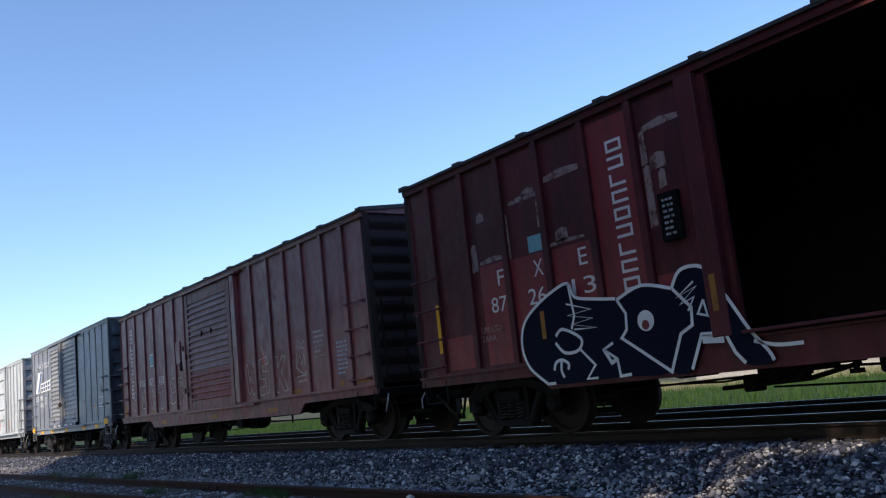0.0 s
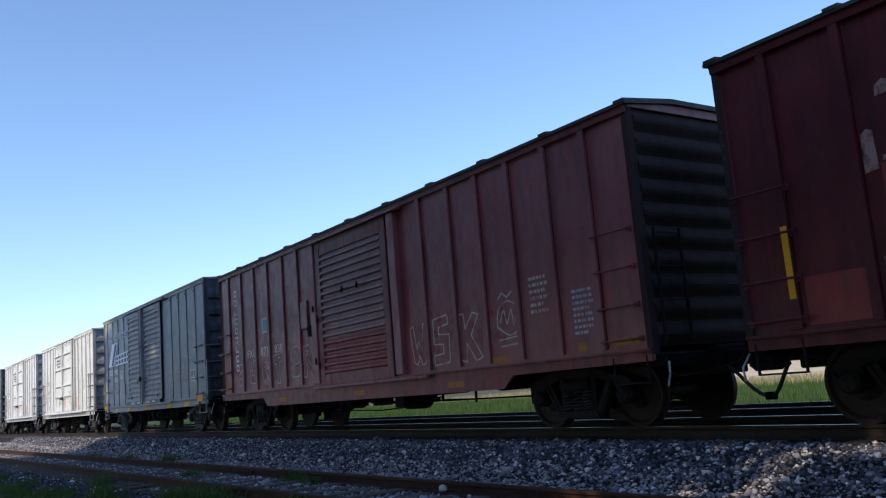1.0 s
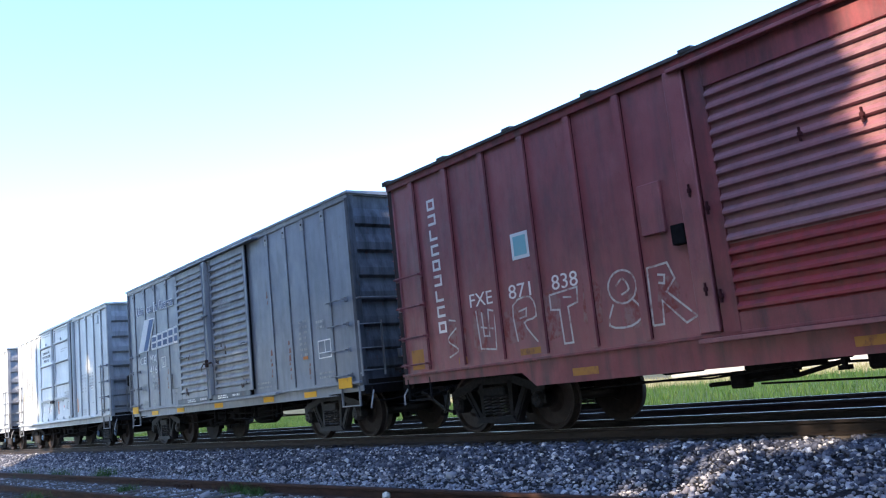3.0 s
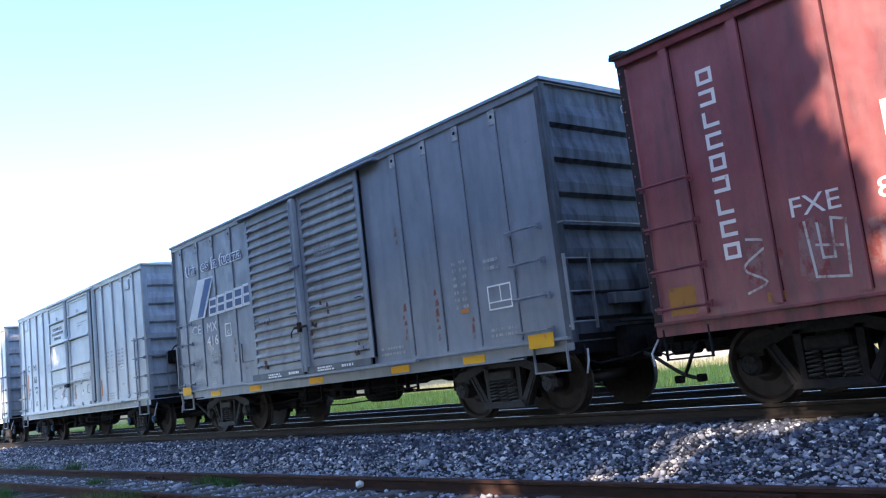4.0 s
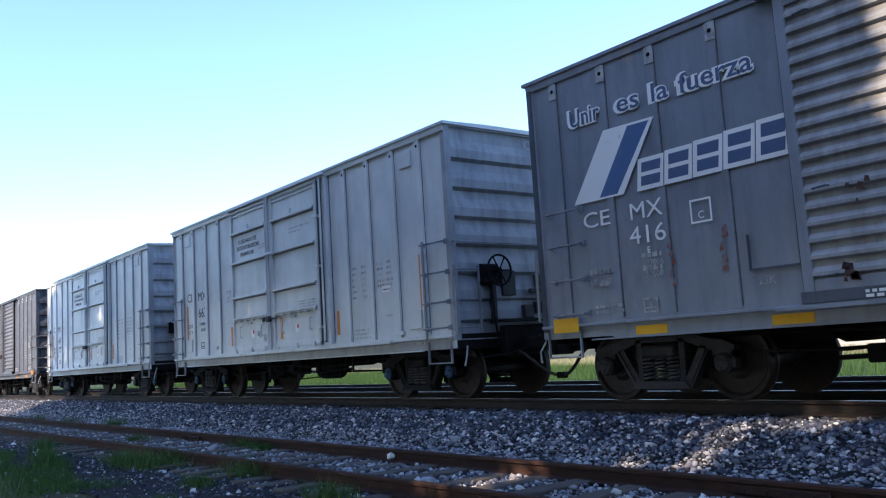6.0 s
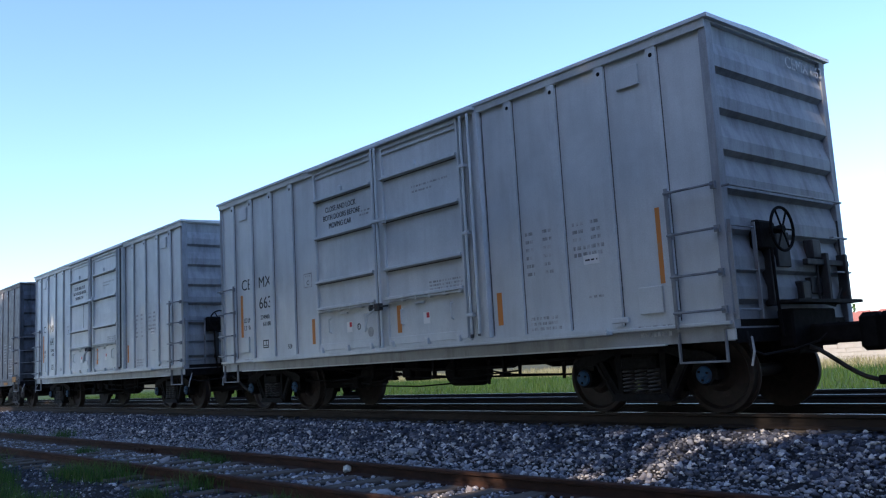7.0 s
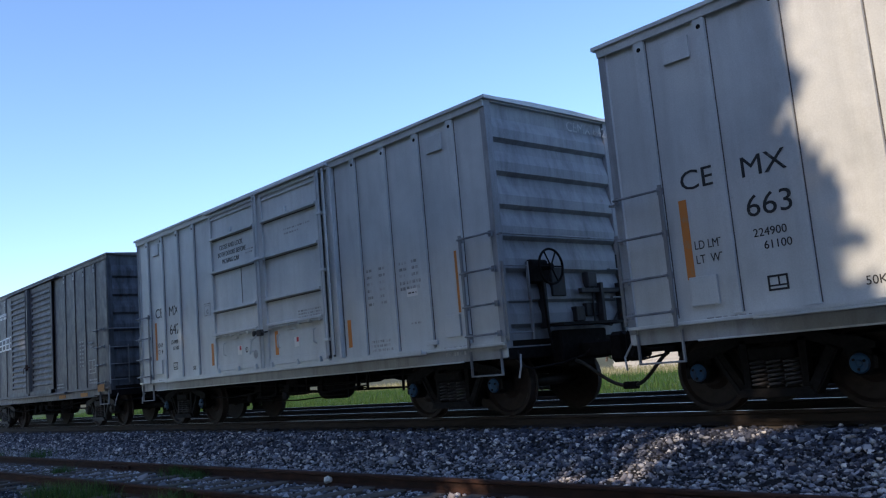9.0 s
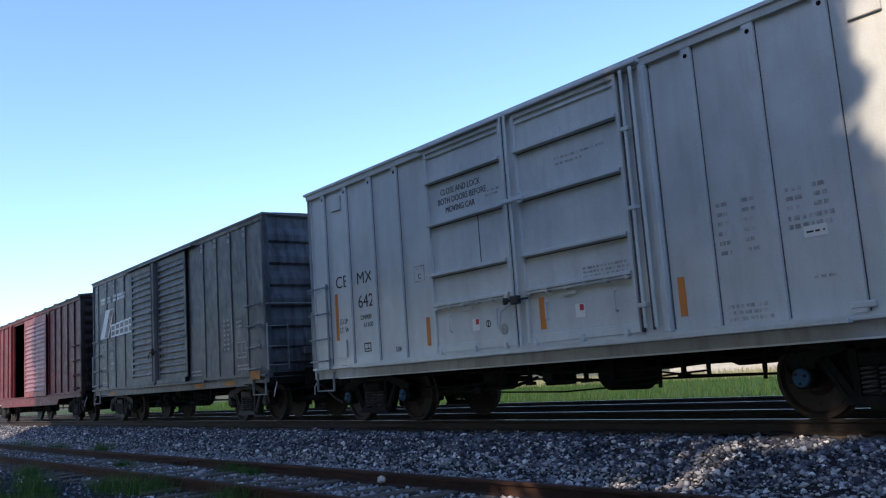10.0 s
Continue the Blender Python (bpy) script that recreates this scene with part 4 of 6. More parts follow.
    scrawl(car, [[(2.02, 1.86), (2.14, 1.90), (2.22, 1.48), (2.30, 1.62), (2.38, 1.45), (2.47, 1.92), (2.60, 1.90), (2.50, 1.22), (2.38, 1.18), (2.30, 1.36), (2.22, 1.20), (2.12, 1.24), (2.02, 1.86)],
                 [(2.80, 1.95), (3.25, 2.0), (3.27, 1.84), (2.95, 1.80), (2.96, 1.68), (3.28, 1.66), (3.25, 1.18), (2.78, 1.15), (2.78, 1.32), (3.08, 1.34), (3.08, 1.50), (2.80, 1.52), (2.80, 1.95)],
                 [(3.60, 1.95), (3.74, 1.95), (3.76, 1.70), (4.0, 1.95), (4.15, 1.90), (3.92, 1.58), (4.20, 1.20), (4.02, 1.15), (3.78, 1.46), (3.76, 1.15), (3.60, 1.18), (3.60, 1.95)],
                 rounded([(4.65, 1.60), (4.70, 1.90), (4.95, 2.02), (5.20, 1.88), (5.22, 1.60), (4.95, 1.48), (4.68, 1.62)], False, 3),
                 rounded([(4.72, 1.70), (4.84, 1.88), (4.90, 1.66), (5.02, 1.88), (5.06, 1.64), (5.16, 1.84)], False, 3), [(4.66, 1.42), (5.24, 1.46), (5.20, 1.34), (4.70, 1.32)], [(4.70, 2.06), (4.82, 2.16), (4.94, 2.08), (5.08, 2.16)]], GHOST, 0.024)
    bars("stencil_block", 6.42, 1.98, [0.42, 0.40, 0.42, 0.36, 0.40, 0.42, 0.42, 0.3], 0.042, 0.085, PALE_BLUE, car, S)
    bars("stencil_block", 5.50, 2.30, [0.4, 0.42, 0.36, 0.4, 0.3, 0.4], 0.05, 0.10, GHOST, car, S)
    for a, b, c, d in ((7.08, 7.62, 1.12, 1.22), (-7.62, -7.25, 1.10, 1.42), (6.45, 6.62, 1.10, 1.22), (4.45, 4.85, 1.08, 1.17), (-5.0, -4.55, 1.10, 1.19), (-6.4, -6.2, 1.10, 1.2)):
        part("reflector", Geo().box(a, b, S - 0.003, S, c, d), YELLOW_OLD, car, "dirty yellow reflector")
    for a in (-0.2, -4.0, 3.2):
        part("reflector", Geo().box(a, a + 0.45, -POST_Y + 0.040, -POST_Y + 0.047, 0.74, 0.84), YELLOW_OLD, car)
    part("jack_pad", Geo().box(1.3, 1.62, -1.39, -1.2, 0.46, 0.68, 0.02), UNDER, car)
    return car


def build_car_g():
    car = red_car("faded red steel boxcar with half-open corrugated door", RED_OLD, RED_OLD, (-2.5, 1.42))
    corrugated_door(car, 0.05, 3.5, 1.02, 4.12, 16, RED_DOOR, RED_SILL, 0.18, y=-1.485)
    return car


def grey_car(label, body, doors):
    posts = [-5.73, -4.85, -4.04, -3.15, 2.88, 3.68, 4.47, 5.29]
    sill = [(0, 0.82), (4.9, 0.82), (5.05, 0.86), (6.23, 0.86)]
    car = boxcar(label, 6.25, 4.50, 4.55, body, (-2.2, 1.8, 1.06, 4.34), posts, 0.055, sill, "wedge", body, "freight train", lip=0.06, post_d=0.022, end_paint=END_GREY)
    for x in posts:
        part("bracket", Geo().box(x - 0.07, x + 0.07, -SKIN - 0.034, -SKIN - 0.018, 4.16, 4.38, 0.008), WHITE_FAINT, car, "pale bracket with a hole")
        # Raised black disc stands in for the dark of the bracket's hole.
        part("bracket_hole_disc", Geo().lathe([(-SKIN - 0.032, 0.028), (-SKIN - 0.0365, 0.028)], 12, "y", (x, 0, 4.28)), UNDER, car)
    for a, b in ((-2.32, -0.30), (-0.14, 1.90)):
        d = corrugated_door(car, a, b, 1.16, 4.38, 17, doors, body, 0.12)
        part("door_foot", Geo().box(a, b, -POST_Y - 0.06, -POST_Y - 0.03, 1.04, 1.16, 0.006), SLATE, d)
        for z in (1.3, 2.2, 4.05):
            for x in (a + 0.25, b - 0.3):
                part("door_handle", Geo().tube([(x, -POST_Y - 0.03, z), (x + 0.01, -POST_Y - 0.075, z), (x + 0.15, -POST_Y - 0.075, z + 0.01), (x + 0.16, -POST_Y - 0.03, z + 0.01)], 0.011, 6), SLATE, d)
    part("mullion", Geo().box(-0.36, -0.08, -1.43, -1.34, 1.06, 4.38), body, car)
    part("meeting_post", Geo().box(-0.29, -0.15, -POST_Y - 0.09, -POST_Y + 0.02, 1.08, 4.36, 0.012), doors, car)
    part("lock_bar", Geo().tube([(-0.22, -POST_Y - 0.12, 1.1), (-0.22, -POST_Y - 0.12, 4.3)], 0.018, 8), body, car)
    part("lock", Geo().box(-0.40, 0.04, -POST_Y - 0.14, -POST_Y - 0.09, 1.89, 1.93, 0.008).box(-0.26, -0.16, -POST_Y - 0.15, -POST_Y - 0.09, 1.82, 2.00, 0.012).tube([(-0.38, -POST_Y - 0.14, 1.90), (-0.50, -POST_Y - 0.13, 1.84), (-0.52, -POST_Y - 0.12, 1.74)], 0.012, 6), RUST, car, "rusty lock bar")
    part("door_latch", Geo().box(-0.36, -0.04, -POST_Y - 0.14, -POST_Y - 0.09, 3.02, 3.06, 0.01), SLATE, car)
    door_gear(car, -2.32, 1.9, 1.05, 4.38, body)
    spinning.extend(truck(car, -4.55, CAST_GREY, CAST_GREY) + truck(car, 4.5, CAST_GREY, CAST_GREY))
    underbody(car, 6.25, 4.5)
    for s in (-1, 1):
        a, b = sorted((s * 5.36, s * 5.94))
        for z in (2.56, 2.10, 1.63, 1.17):
            grab(car, a, b, z, GRIP, -POST_Y + 0.03)
        end_ladder(car, s * 6.25, s, -1.42, -0.93, (1.22, 1.62, 2.06), GRIP)
        part("cross_grab", Geo().tube([(s * 6.22, -1.40, 2.54), (s * 6.34, -1.40, 2.54), (s * 6.34, 1.25, 2.54), (s * 6.22, 1.25, 2.54)], 0.014, 6), GRIP, car)
        part("end_platform", Geo().box(min(s * 6.27, s * 6.5), max(s * 6.27, s * 6.5), -0.7, 0.9, 1.17, 1.21), IRON, car)
        part("draft_gear_box", Geo().box(min(s * 6.25, s * 6.44), max(s * 6.25, s * 6.44), -0.55, 0.60, 0.70, 1.12, 0.02), UNDER, car)
        part("end_crossbar", Geo().box(min(s * 6.25, s * 6.36), max(s * 6.25, s * 6.36), -0.6, 1.25, 1.42, 1.58, 0.01), END_GREY, car)
        part("end_box", Geo().box(min(s * 6.25, s * 6.40), max(s * 6.25, s * 6.40), 0.15, 0.75, 1.62, 1.98, 0.01), END_GREY, car)
        for y in (0.1, 0.55, 0.9):
            part("end_bracket", Geo().box(min(s * 6.25, s * 6.42), max(s * 6.25, s * 6.42), y, y + 0.1, 1.25, 1.9 if y > 0.3 else 1.6, 0.01), END_GREY, car)
    part("brake_wheel", Geo().lathe([(-6.50, 0.02), (-6.50, 0.05), (-6.56, 0.05), (-6.56, 0.02)], 12, "x", (0, -0.35, 2.3)), UNDER, car)
    return car


def small_marks(car, ink, S):
    bars("stencil", -5.30, 1.72, [0.4, 0.34], 0.055, 0.16, ink, car, S)
    bars("stencil", -4.42, 1.84, [0.3, 0.3], 0.055, 0.16, ink, car, S)
    bars("stencil", -5.25, 1.26, [0.5, 0.5], 0.04, 0.07, ink, car, S)
    bars("stencil", 4.05, 2.38, [0.1] * 7, 0.05, 0.11, ink, car, S)
    bars("stencil", 4.22, 2.38, [0.16] * 7, 0.05, 0.11, ink, car, S)
    bars("stencil", 2.05, 1.28, [0.6, 0.66], 0.04, 0.09, ink, car, S)
    bars("stencil", 4.75, 1.30, [0.55, 0.6], 0.04, 0.08, ink, car, S)
    bars("stencil", 4.75, 2.3, [0.3, 0.3], 0.05, 0.11, ink, car, S)


def frame_mark(car, x, z, w, h, ink, S, cross=False):
    g = stroke(Geo(), [(x, z), (x + w, z), (x + w, z + h), (x, z + h)], 0.022, S, True)
    if cross:
        stroke(g, [(x + w * 0.55, z + h * 0.3), (x + w * 0.55, z + h)], 0.018, S)
        stroke(g, [(x, z + h * 0.3), (x + w, z + h * 0.3)], 0.018, S)
    part("stencil_frame", g, ink, car)


def sign_blocks(car, S, ink, stripe, fill):
    """The slanted emblem and the row of block shapes beside it."""
    em = part("emblem", Geo().prism([(-5.48, 2.63), (-4.62, 2.63), (-4.05, 3.50), (-4.87, 3.52)], "y", S, S - 0.0015), ink, car, "white slanted emblem")
    part("emblem_stripe", Geo().prism([(-5.02, 2.655), (-4.72, 2.655), (-4.13, 3.47), (-4.47, 3.48)], "y", S - 0.0015, S - 0.003), stripe, em, "slanted second stripe")
    for i in range(5):
        x, w = -4.40 + 0.416 * i, 0.40
        lean = 0.05
        z0, z1 = 2.62 + 0.005 * i, 3.02 + 0.018 * i
        bl = part("sign_block", Geo().prism([(x, z0), (x + w, z0), (x + w + lean, z1), (x + lean, z1)], "y", S - 0.0015, S), ink, car, "white block shape")
        for k in range(2):
            a, b = z0 + 0.055 + k * (z1 - z0 - 0.06) / 2, z0 + 0.005 + (k + 1) * (z1 - z0 - 0.06) / 2
            u = lean * (a - z0) / (z1 - z0)
            part("sign_fill", Geo().prism([(x + 0.06 + u, a), (x + w - 0.05 + u, a), (x + w - 0.03 + u, b), (x + 0.075 + u, b)], "y", S - 0.003, S - 0.0015), fill, bl, "darker filling")


def build_car_c():
    car = grey_car("dark grey steel boxcar with double corrugated doors", GREY_DARK, GREY_DOOR)
    S = -SKIN - 0.0245
    for txt, x, z, w in (("Unir", -5.49, 3.69, 0.60), ("es", -4.66, 3.69, 0.43), ("la", -4.11, 3.68, 0.32), ("fuerza", -3.68, 3.67, 1.06)):
        word = lettering("slogan", txt, x, z, 0.24, WHITE, car, S, 0, 0.022, width=w)
        lettering("slogan_fill", txt, x + 0.035, z, 0.24, FILL, word, S - 0.003, 0, 0.003, width=w - 0.07)
    sign_blocks(car, S, WHITE, BLUE, FILL)
    lettering("reporting_letters", "CE", -5.36, 2.29, 0.21, WHITE, car, S, width=0.46)
    lettering("reporting_letters", "MX", -4.57, 2.28, 0.22, WHITE, car, S, width=0.50)
    lettering("car_number", "416", -4.59, 1.97, 0.23, WHITE, car, S, width=0.56)
    lettering("stencil", "E", -4.33, 1.84, 0.08, WHITE, car, S)
    lettering("stencil", "227006", -4.42, 1.68, 0.08, WHITE_FAINT, car, S, width=0.32)
    lettering("stencil", "59000", -4.38, 1.54, 0.08, WHITE_FAINT, car, S, width=0.26)
    lettering("stencil", "25K", -2.86, 1.30, 0.09, WHITE_FAINT, car, S)
    lettering("stencil", "LD LMT", -5.30, 1.66, 0.08, WHITE_FAINT, car, S)
    lettering("stencil", "LT  WT", -5.30, 1.52, 0.08, WHITE_FAINT, car, S)
    small_marks(car, WHITE_FAINT, S)
    frame_mark(car, -3.64, 2.10, 0.27, 0.26, WHITE, S)
    lettering("stencil", "C", -3.55, 2.14, 0.09, WHITE, car, S)
    frame_mark(car, 4.78, 1.57, 0.46, 0.33, WHITE, S, True)
    frame_mark(car, -4.45, 1.12, 0.2, 0.16, WHITE_FAINT, S, True)
    part("panel_seam", Geo().box(-2.95, -2.93, S - 0.012, S + 0.01, 1.46, 1.86).box(-2.93, -2.33, S - 0.012, S + 0.01, 1.46, 1.48).box(-2.35, -2.33, S - 0.012, S + 0.01, 1.48, 1.86), SLATE, car)
    part("sticker", Geo().box(4.15, 4.34, S - 0.002, S, 1.60, 1.66), ORANGE, car, "small orange and white sticker")
    bars("stencil", 0.35, 3.30, [0.6, 0.7], 0.05, 0.10, WHITE_FAINT, car, -1.477)
    for a in (-1.9, -0.05):
        bars("stencil", a + 0.25, 1.13, [0.5, 0.55], 0.03, 0.045, WHITE, car, -POST_Y - 0.062)
        bars("stencil", a + 1.05, 1.12, [0.4], 0.045, 0.05, WHITE, car, -POST_Y - 0.062)
    for s in (-1, 1):
        a, b = sorted((s * 5.52, s * 5.98))
        part("reflector", Geo().box(a, b, -POST_Y + 0.002, -POST_Y + 0.009, 0.94, 1.13), YELLOW, car, "bright yellow reflector plate")
    for a in (4.06, 2.25, -0.35, -2.75, -4.62):
        part("reflector", Geo().box(a, a + 0.48, -POST_Y + 0.072, -POST_Y + 0.081, 0.85, 0.96), YELLOW, car, "bright yellow reflector plate")
    rng = random.Random(4)
    for x, z0, z1 in ((2.74, 1.35, 1.95), (3.55, 1.25, 2.0), (-4.02, 1.4, 2.0), (-3.28, 1.5, 2.05), (2.72, 2.9, 3.1), (4.36, 1.2, 1.5)):
        z = z0
        while z < z1:
            w, h = rng.uniform(0.05, 0.10), rng.uniform(0.06, 0.16)
            a = x + rng.uniform(-0.03, 0.03)
            part("rust_scab", Geo().prism([(a, z), (a + w, z + 0.01), (a + w * 0.8, z + h), (a + w * 0.2, z + h * 0.8)], "y", S - 0.001, S), RUST_RUN, car)
            z += h + rng.uniform(0.0, 0.06)
    for x, z, n in ((1.45, 1.32, 7), (-0.35, 1.8, 6), (0.05, 1.78, 5), (-1.95, 1.32, 8), (0.45, 2.15, 3), (-1.7, 2.1, 4)):
        for k in range(n):
            a, b, w = x + rng.uniform(-0.12, 0.16), z + rng.uniform(-0.1, 0.14), rng.uniform(0.03, 0.1)
            part("rust_scab", Geo().prism([(a, b), (a + w, b - 0.01), (a + w * 0.9, b + w * 0.7), (a + w * 0.3, b + w * 0.9)], "y", -1.4765, -1.4745), RUST_DARK, car)
    lettering("end_mark", "CEMX 416", 0, 0, 0.15, WHITE_FAINT, car, 0).data.transform(pose(6.262, 0.30, 4.22, 0, 0, 90))
    return car


def build_car_f():
    car = grey_car("brown-grey grimy boxcar with double corrugated doors", GREY_BROWN, GREY_WORN)
    S = -SKIN - 0.0245
    for x, w in ((-5.40, 0.45), (-4.70, 0.34), (-4.15, 0.3), (-3.75, 0.75)):
        bars("slogan_mark", x, 3.92, [w, w], 0.09, 0.11, WHITE, car, S)
    sign_blocks(car, S, WHITE, PATCH, GREY_BROWN)
    lettering("reporting_letters", "CE", -5.32, 2.27, 0.22, WHITE_FAINT, car, S, width=0.40)
    lettering("reporting_letters", "MX", -4.56, 2.25, 0.24, WHITE_FAINT, car, S, width=0.45)
    bars("number_mark", -4.52, 2.16, [0.4], 0.2, 0.2, WHITE_FAINT, car, S)
    small_marks(car, WHITE_FAINT, S)
    frame_mark(car, 4.74, 1.46, 0.47, 0.34, WHITE_FAINT, S, True)
    part("reflector", Geo().box(5.50, 5.98, -POST_Y + 0.002, -POST_Y + 0.009, 0.94, 1.13), YELLOW_OLD, car, "dirty yellow reflector plate")
    for a in (4.0, 2.2, -4.6):
        part("reflector", Geo().box(a, a + 0.55, -POST_Y + 0.072, -POST_Y + 0.081, 0.85, 0.95), YELLOW_OLD, car)
    return car


def plug_car(number, label, split_panel):
    posts = [-5.55, -4.75, -3.91, -3.10, 2.95, 3.77, 4.60, 5.40]
    sill = [(0, 0.82), (4.55, 0.82), (4.75, 0.83), (6.13, 0.83)]
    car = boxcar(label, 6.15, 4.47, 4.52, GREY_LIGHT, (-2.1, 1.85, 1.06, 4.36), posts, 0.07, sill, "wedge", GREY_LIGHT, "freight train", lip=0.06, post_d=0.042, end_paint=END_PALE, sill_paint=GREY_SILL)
    for x in posts:
        # Black disc on the post face, drawn for the shaded hole.
        part("post_hole_disc", Geo().lathe([(-SKIN - 0.040, 0.028), (-SKIN - 0.044, 0.028)], 12, "y", (x, 0, 4.27)), UNDER, car)
    for a, b, nm in ((-2.18, -0.30, "l"), (-0.06, 1.92, "r")):
        y = -1.43
        d = part("plug_door", Geo().box(a, b, y - 0.01, y + 0.05, 1.045, 4.40, 0.01), GREY_LIGHT, car, "light grey plug door with cross bars")
        for z in (1.85, 2.34, 3.15, 3.85):
            # Dark strip imitates the shade under the cross bar.
            part("bar_shade_line", Geo().box(a + 0.05, b - 0.05, y - 0.016, y - 0.008, z - 0.056, z - 0.036), DARK_LINE, d)
            part("cross_bar", Geo().prism([(y - 0.008, z - 0.040), (y - 0.085, z - 0.022), (y - 0.085, z + 0.016), (y - 0.008, z + 0.035)], "x", a + 0.04, b - 0.04), GREY_LIGHT, d)
        part("top_bar", Geo().box(a, b, y - 0.045, y, 4.33, 4.40, 0.008).box(a + 0.02, b - 0.02, y - 0.035, y, 4.25, 4.28), GREY_LIGHT, d)
        part("hinge_rod", Geo().tube([(a + 0.05, y - 0.06, 1.80), (b - 0.05, y - 0.06, 1.80)], 0.017, 6), GREY_LIGHT, d)
        for k in range(6):
            x = a + 0.12 + (b - a - 0.24) * k / 5
            part("rod_clip", Geo().box(x - 0.03, x + 0.03, y - 0.08, y, 1.77, 1.83, 0.006), GREY_LIGHT, d)
        for x in (a, b):
            q = 1 if x == a else -1
            # Dark strip draws the outline along the door edge.
            part("door_edge_line", Geo().box(min(x, x - q * 0.022), max(x, x - q * 0.022), y - 0.012, y + 0.04, 1.10, 4.40), DARK_LINE, d, "dark line along the door edge")
            part("edge_bar", Geo().box(min(x, x + q * 0.06), max(x, x + q * 0.06), y - 0.05, y, 1.10, 4.40, 0.008), GREY_LIGHT, d)
        part("kick_strip", Geo().box(a + 0.05, b - 0.05, y - 0.03, y, 1.10, 1.22, 0.006), GREY_LIGHT, d)
        for x in (a + 0.42, b - 0.35):
            part("door_handle", Geo().tube([(x, y, 1.66), (x + 0.01, y - 0.07, 1.64), (x + 0.01, y - 0.07, 1.42), (x, y, 1.40)], 0.013, 6), GREY_LIGHT, d)
        part("vent_slot", Geo().box(a + 0.75, a + 0.98, y - 0.05, y, 1.70, 1.735, 0.006), GREY_LIGHT, d)
        part("latch_box", Geo().box(a + 0.82, a + 0.92, y - 0.055, y, 3.86, 3.99, 0.01), GREY_LIGHT, d)
        for x in (a + 0.1, b - 0.25, (a + b) / 2):
            part("roller", Geo().box(x, x + 0.07, y - 0.07, y, 1.03, 1.16, 0.01), GREY_LIGHT, d)
        part("sticker", Geo().box(a + 0.92, a + 1.08, y - 0.0125, y - 0.008, 1.38, 1.56), STICKER, d, "white sticker")
        part("sticker", Geo().box(a + 1.0, a + 1.07, y - 0.0135, y - 0.009, 1.47, 1.55), STICKER_RED, d, "red square sticker")
        if a > -1:
            part("reflector", Geo().box(a + 0.25, a + 0.36, y - 0.013, y - 0.008, 1.28, 1.72), ORANGE, d, "faded orange strip")
        else:
            part("badge", Geo().lathe([(y - 0.010, 0.055), (y - 0.013, 0.055)], 18, "y", (a + 1.28, 0, 1.46)), BLACK_INK, d)
            part("badge_face", Geo().lathe([(y - 0.013, 0.04), (y - 0.0145, 0.04)], 18, "y", (a + 1.28, 0, 1.46)), GREY_LIGHT, d)
            part("badge_bar", Geo().box(a + 1.27, a + 1.29, y - 0.0165, y - 0.0145, 1.41, 1.51), BLACK_INK, d)
            part("worn_plate", Geo().lathe([(y - 0.010, 0.085), (y - 0.014, 0.08)], 14, "y", (a + 1.62, 0, 1.35)), WHITE_FAINT, d, "round scuffed pale plate")
    if split_panel:
        part("panel_joint", Geo().box(-0.96, -0.945, -1.446, -1.438, 2.39, 3.10), DARK_LINE, car)
    part("mullion", Geo().box(-0.36, 0.0, -1.432, -1.34, 1.06, 4.38), GREY_LIGHT, car)
    y = -POST_Y + 0.02
    for x in (-0.22, -0.13):
        part("lock_rod", Geo().tube([(x, y - 0.075, 1.05), (x, y - 0.075, 4.4)], 0.02, 8), GREY_LIGHT, car)
    part("lock_gear", Geo().box(-0.42, 0.06, y - 0.12, y - 0.05, 1.72, 1.745, 0.006).box(-0.25, -0.09, y - 0.13, y - 0.05, 1.67, 1.79, 0.012).box(-0.40, -0.34, y - 0.13, y - 0.06, 1.68, 1.78, 0.008), GEAR_GREY, car, "dark lock gear")
    part("lock_lever", Geo().tube([(-0.2, y - 0.11, 1.72), (-0.45, y - 0.13, 1.60), (-0.52, y - 0.13, 1.35)], 0.018, 6), GREY_LIGHT, car)
    part("lock_catch", Geo().box(-0.30, 0.14, y - 0.11, y - 0.06, 3.12, 3.18, 0.01).box(0.02, 0.12, y - 0.10, y - 0.06, 3.08, 3.24, 0.01), GREY_LIGHT, car)
    for x in (2.04, 2.20):
        part("door_rod", Geo().tube([(x, y - 0.06, 1.15), (x, y - 0.06, 4.38)], 0.022, 8), GREY_LIGHT, car)
    for z in (1.4, 2.6, 3.6):
        part("rod_clip", Geo().box(1.97, 2.1, y - 0.09, y, z, z + 0.05, 0.006), GREY_LIGHT, car)
    # Dark strips imitate shadow lines beside the door rods.
    part("rod_shade_line", Geo().box(2.105, 2.122, y - 0.01, y + 0.03, 1.12, 4.38).box(2.37, 2.385, -SKIN - 0.007, -SKIN, 1.10, 4.36), DARK_LINE, car)
    part("edge_post", Geo().box(2.27, 2.36, y - 0.02, -SKIN, 1.08, 4.38, 0.01), GREY_LIGHT, car)
    part("door_hood", Geo().box(-2.3, 2.3, y - 0.07, -SKIN, 4.41, 4.46, 0.008), GREY_LIGHT, car)
    part("door_rail", Geo().box(-4.5, 4.52, y - 0.11, y + 0.01, 0.985, 1.02, 0.006), GREY_LIGHT, car, "door rail along the sill")
    part("rail_lip", Geo().box(-4.5, 4.52, y - 0.11, y - 0.095, 1.02, 1.06), GREY_LIGHT, car)
    spinning.extend(truck(car, -4.6, CAP_BLUE, CAST_BLACK) + truck(car, 4.6, CAP_BLUE, CAST_BLACK))
    underbody(car, 6.15, 4.6)
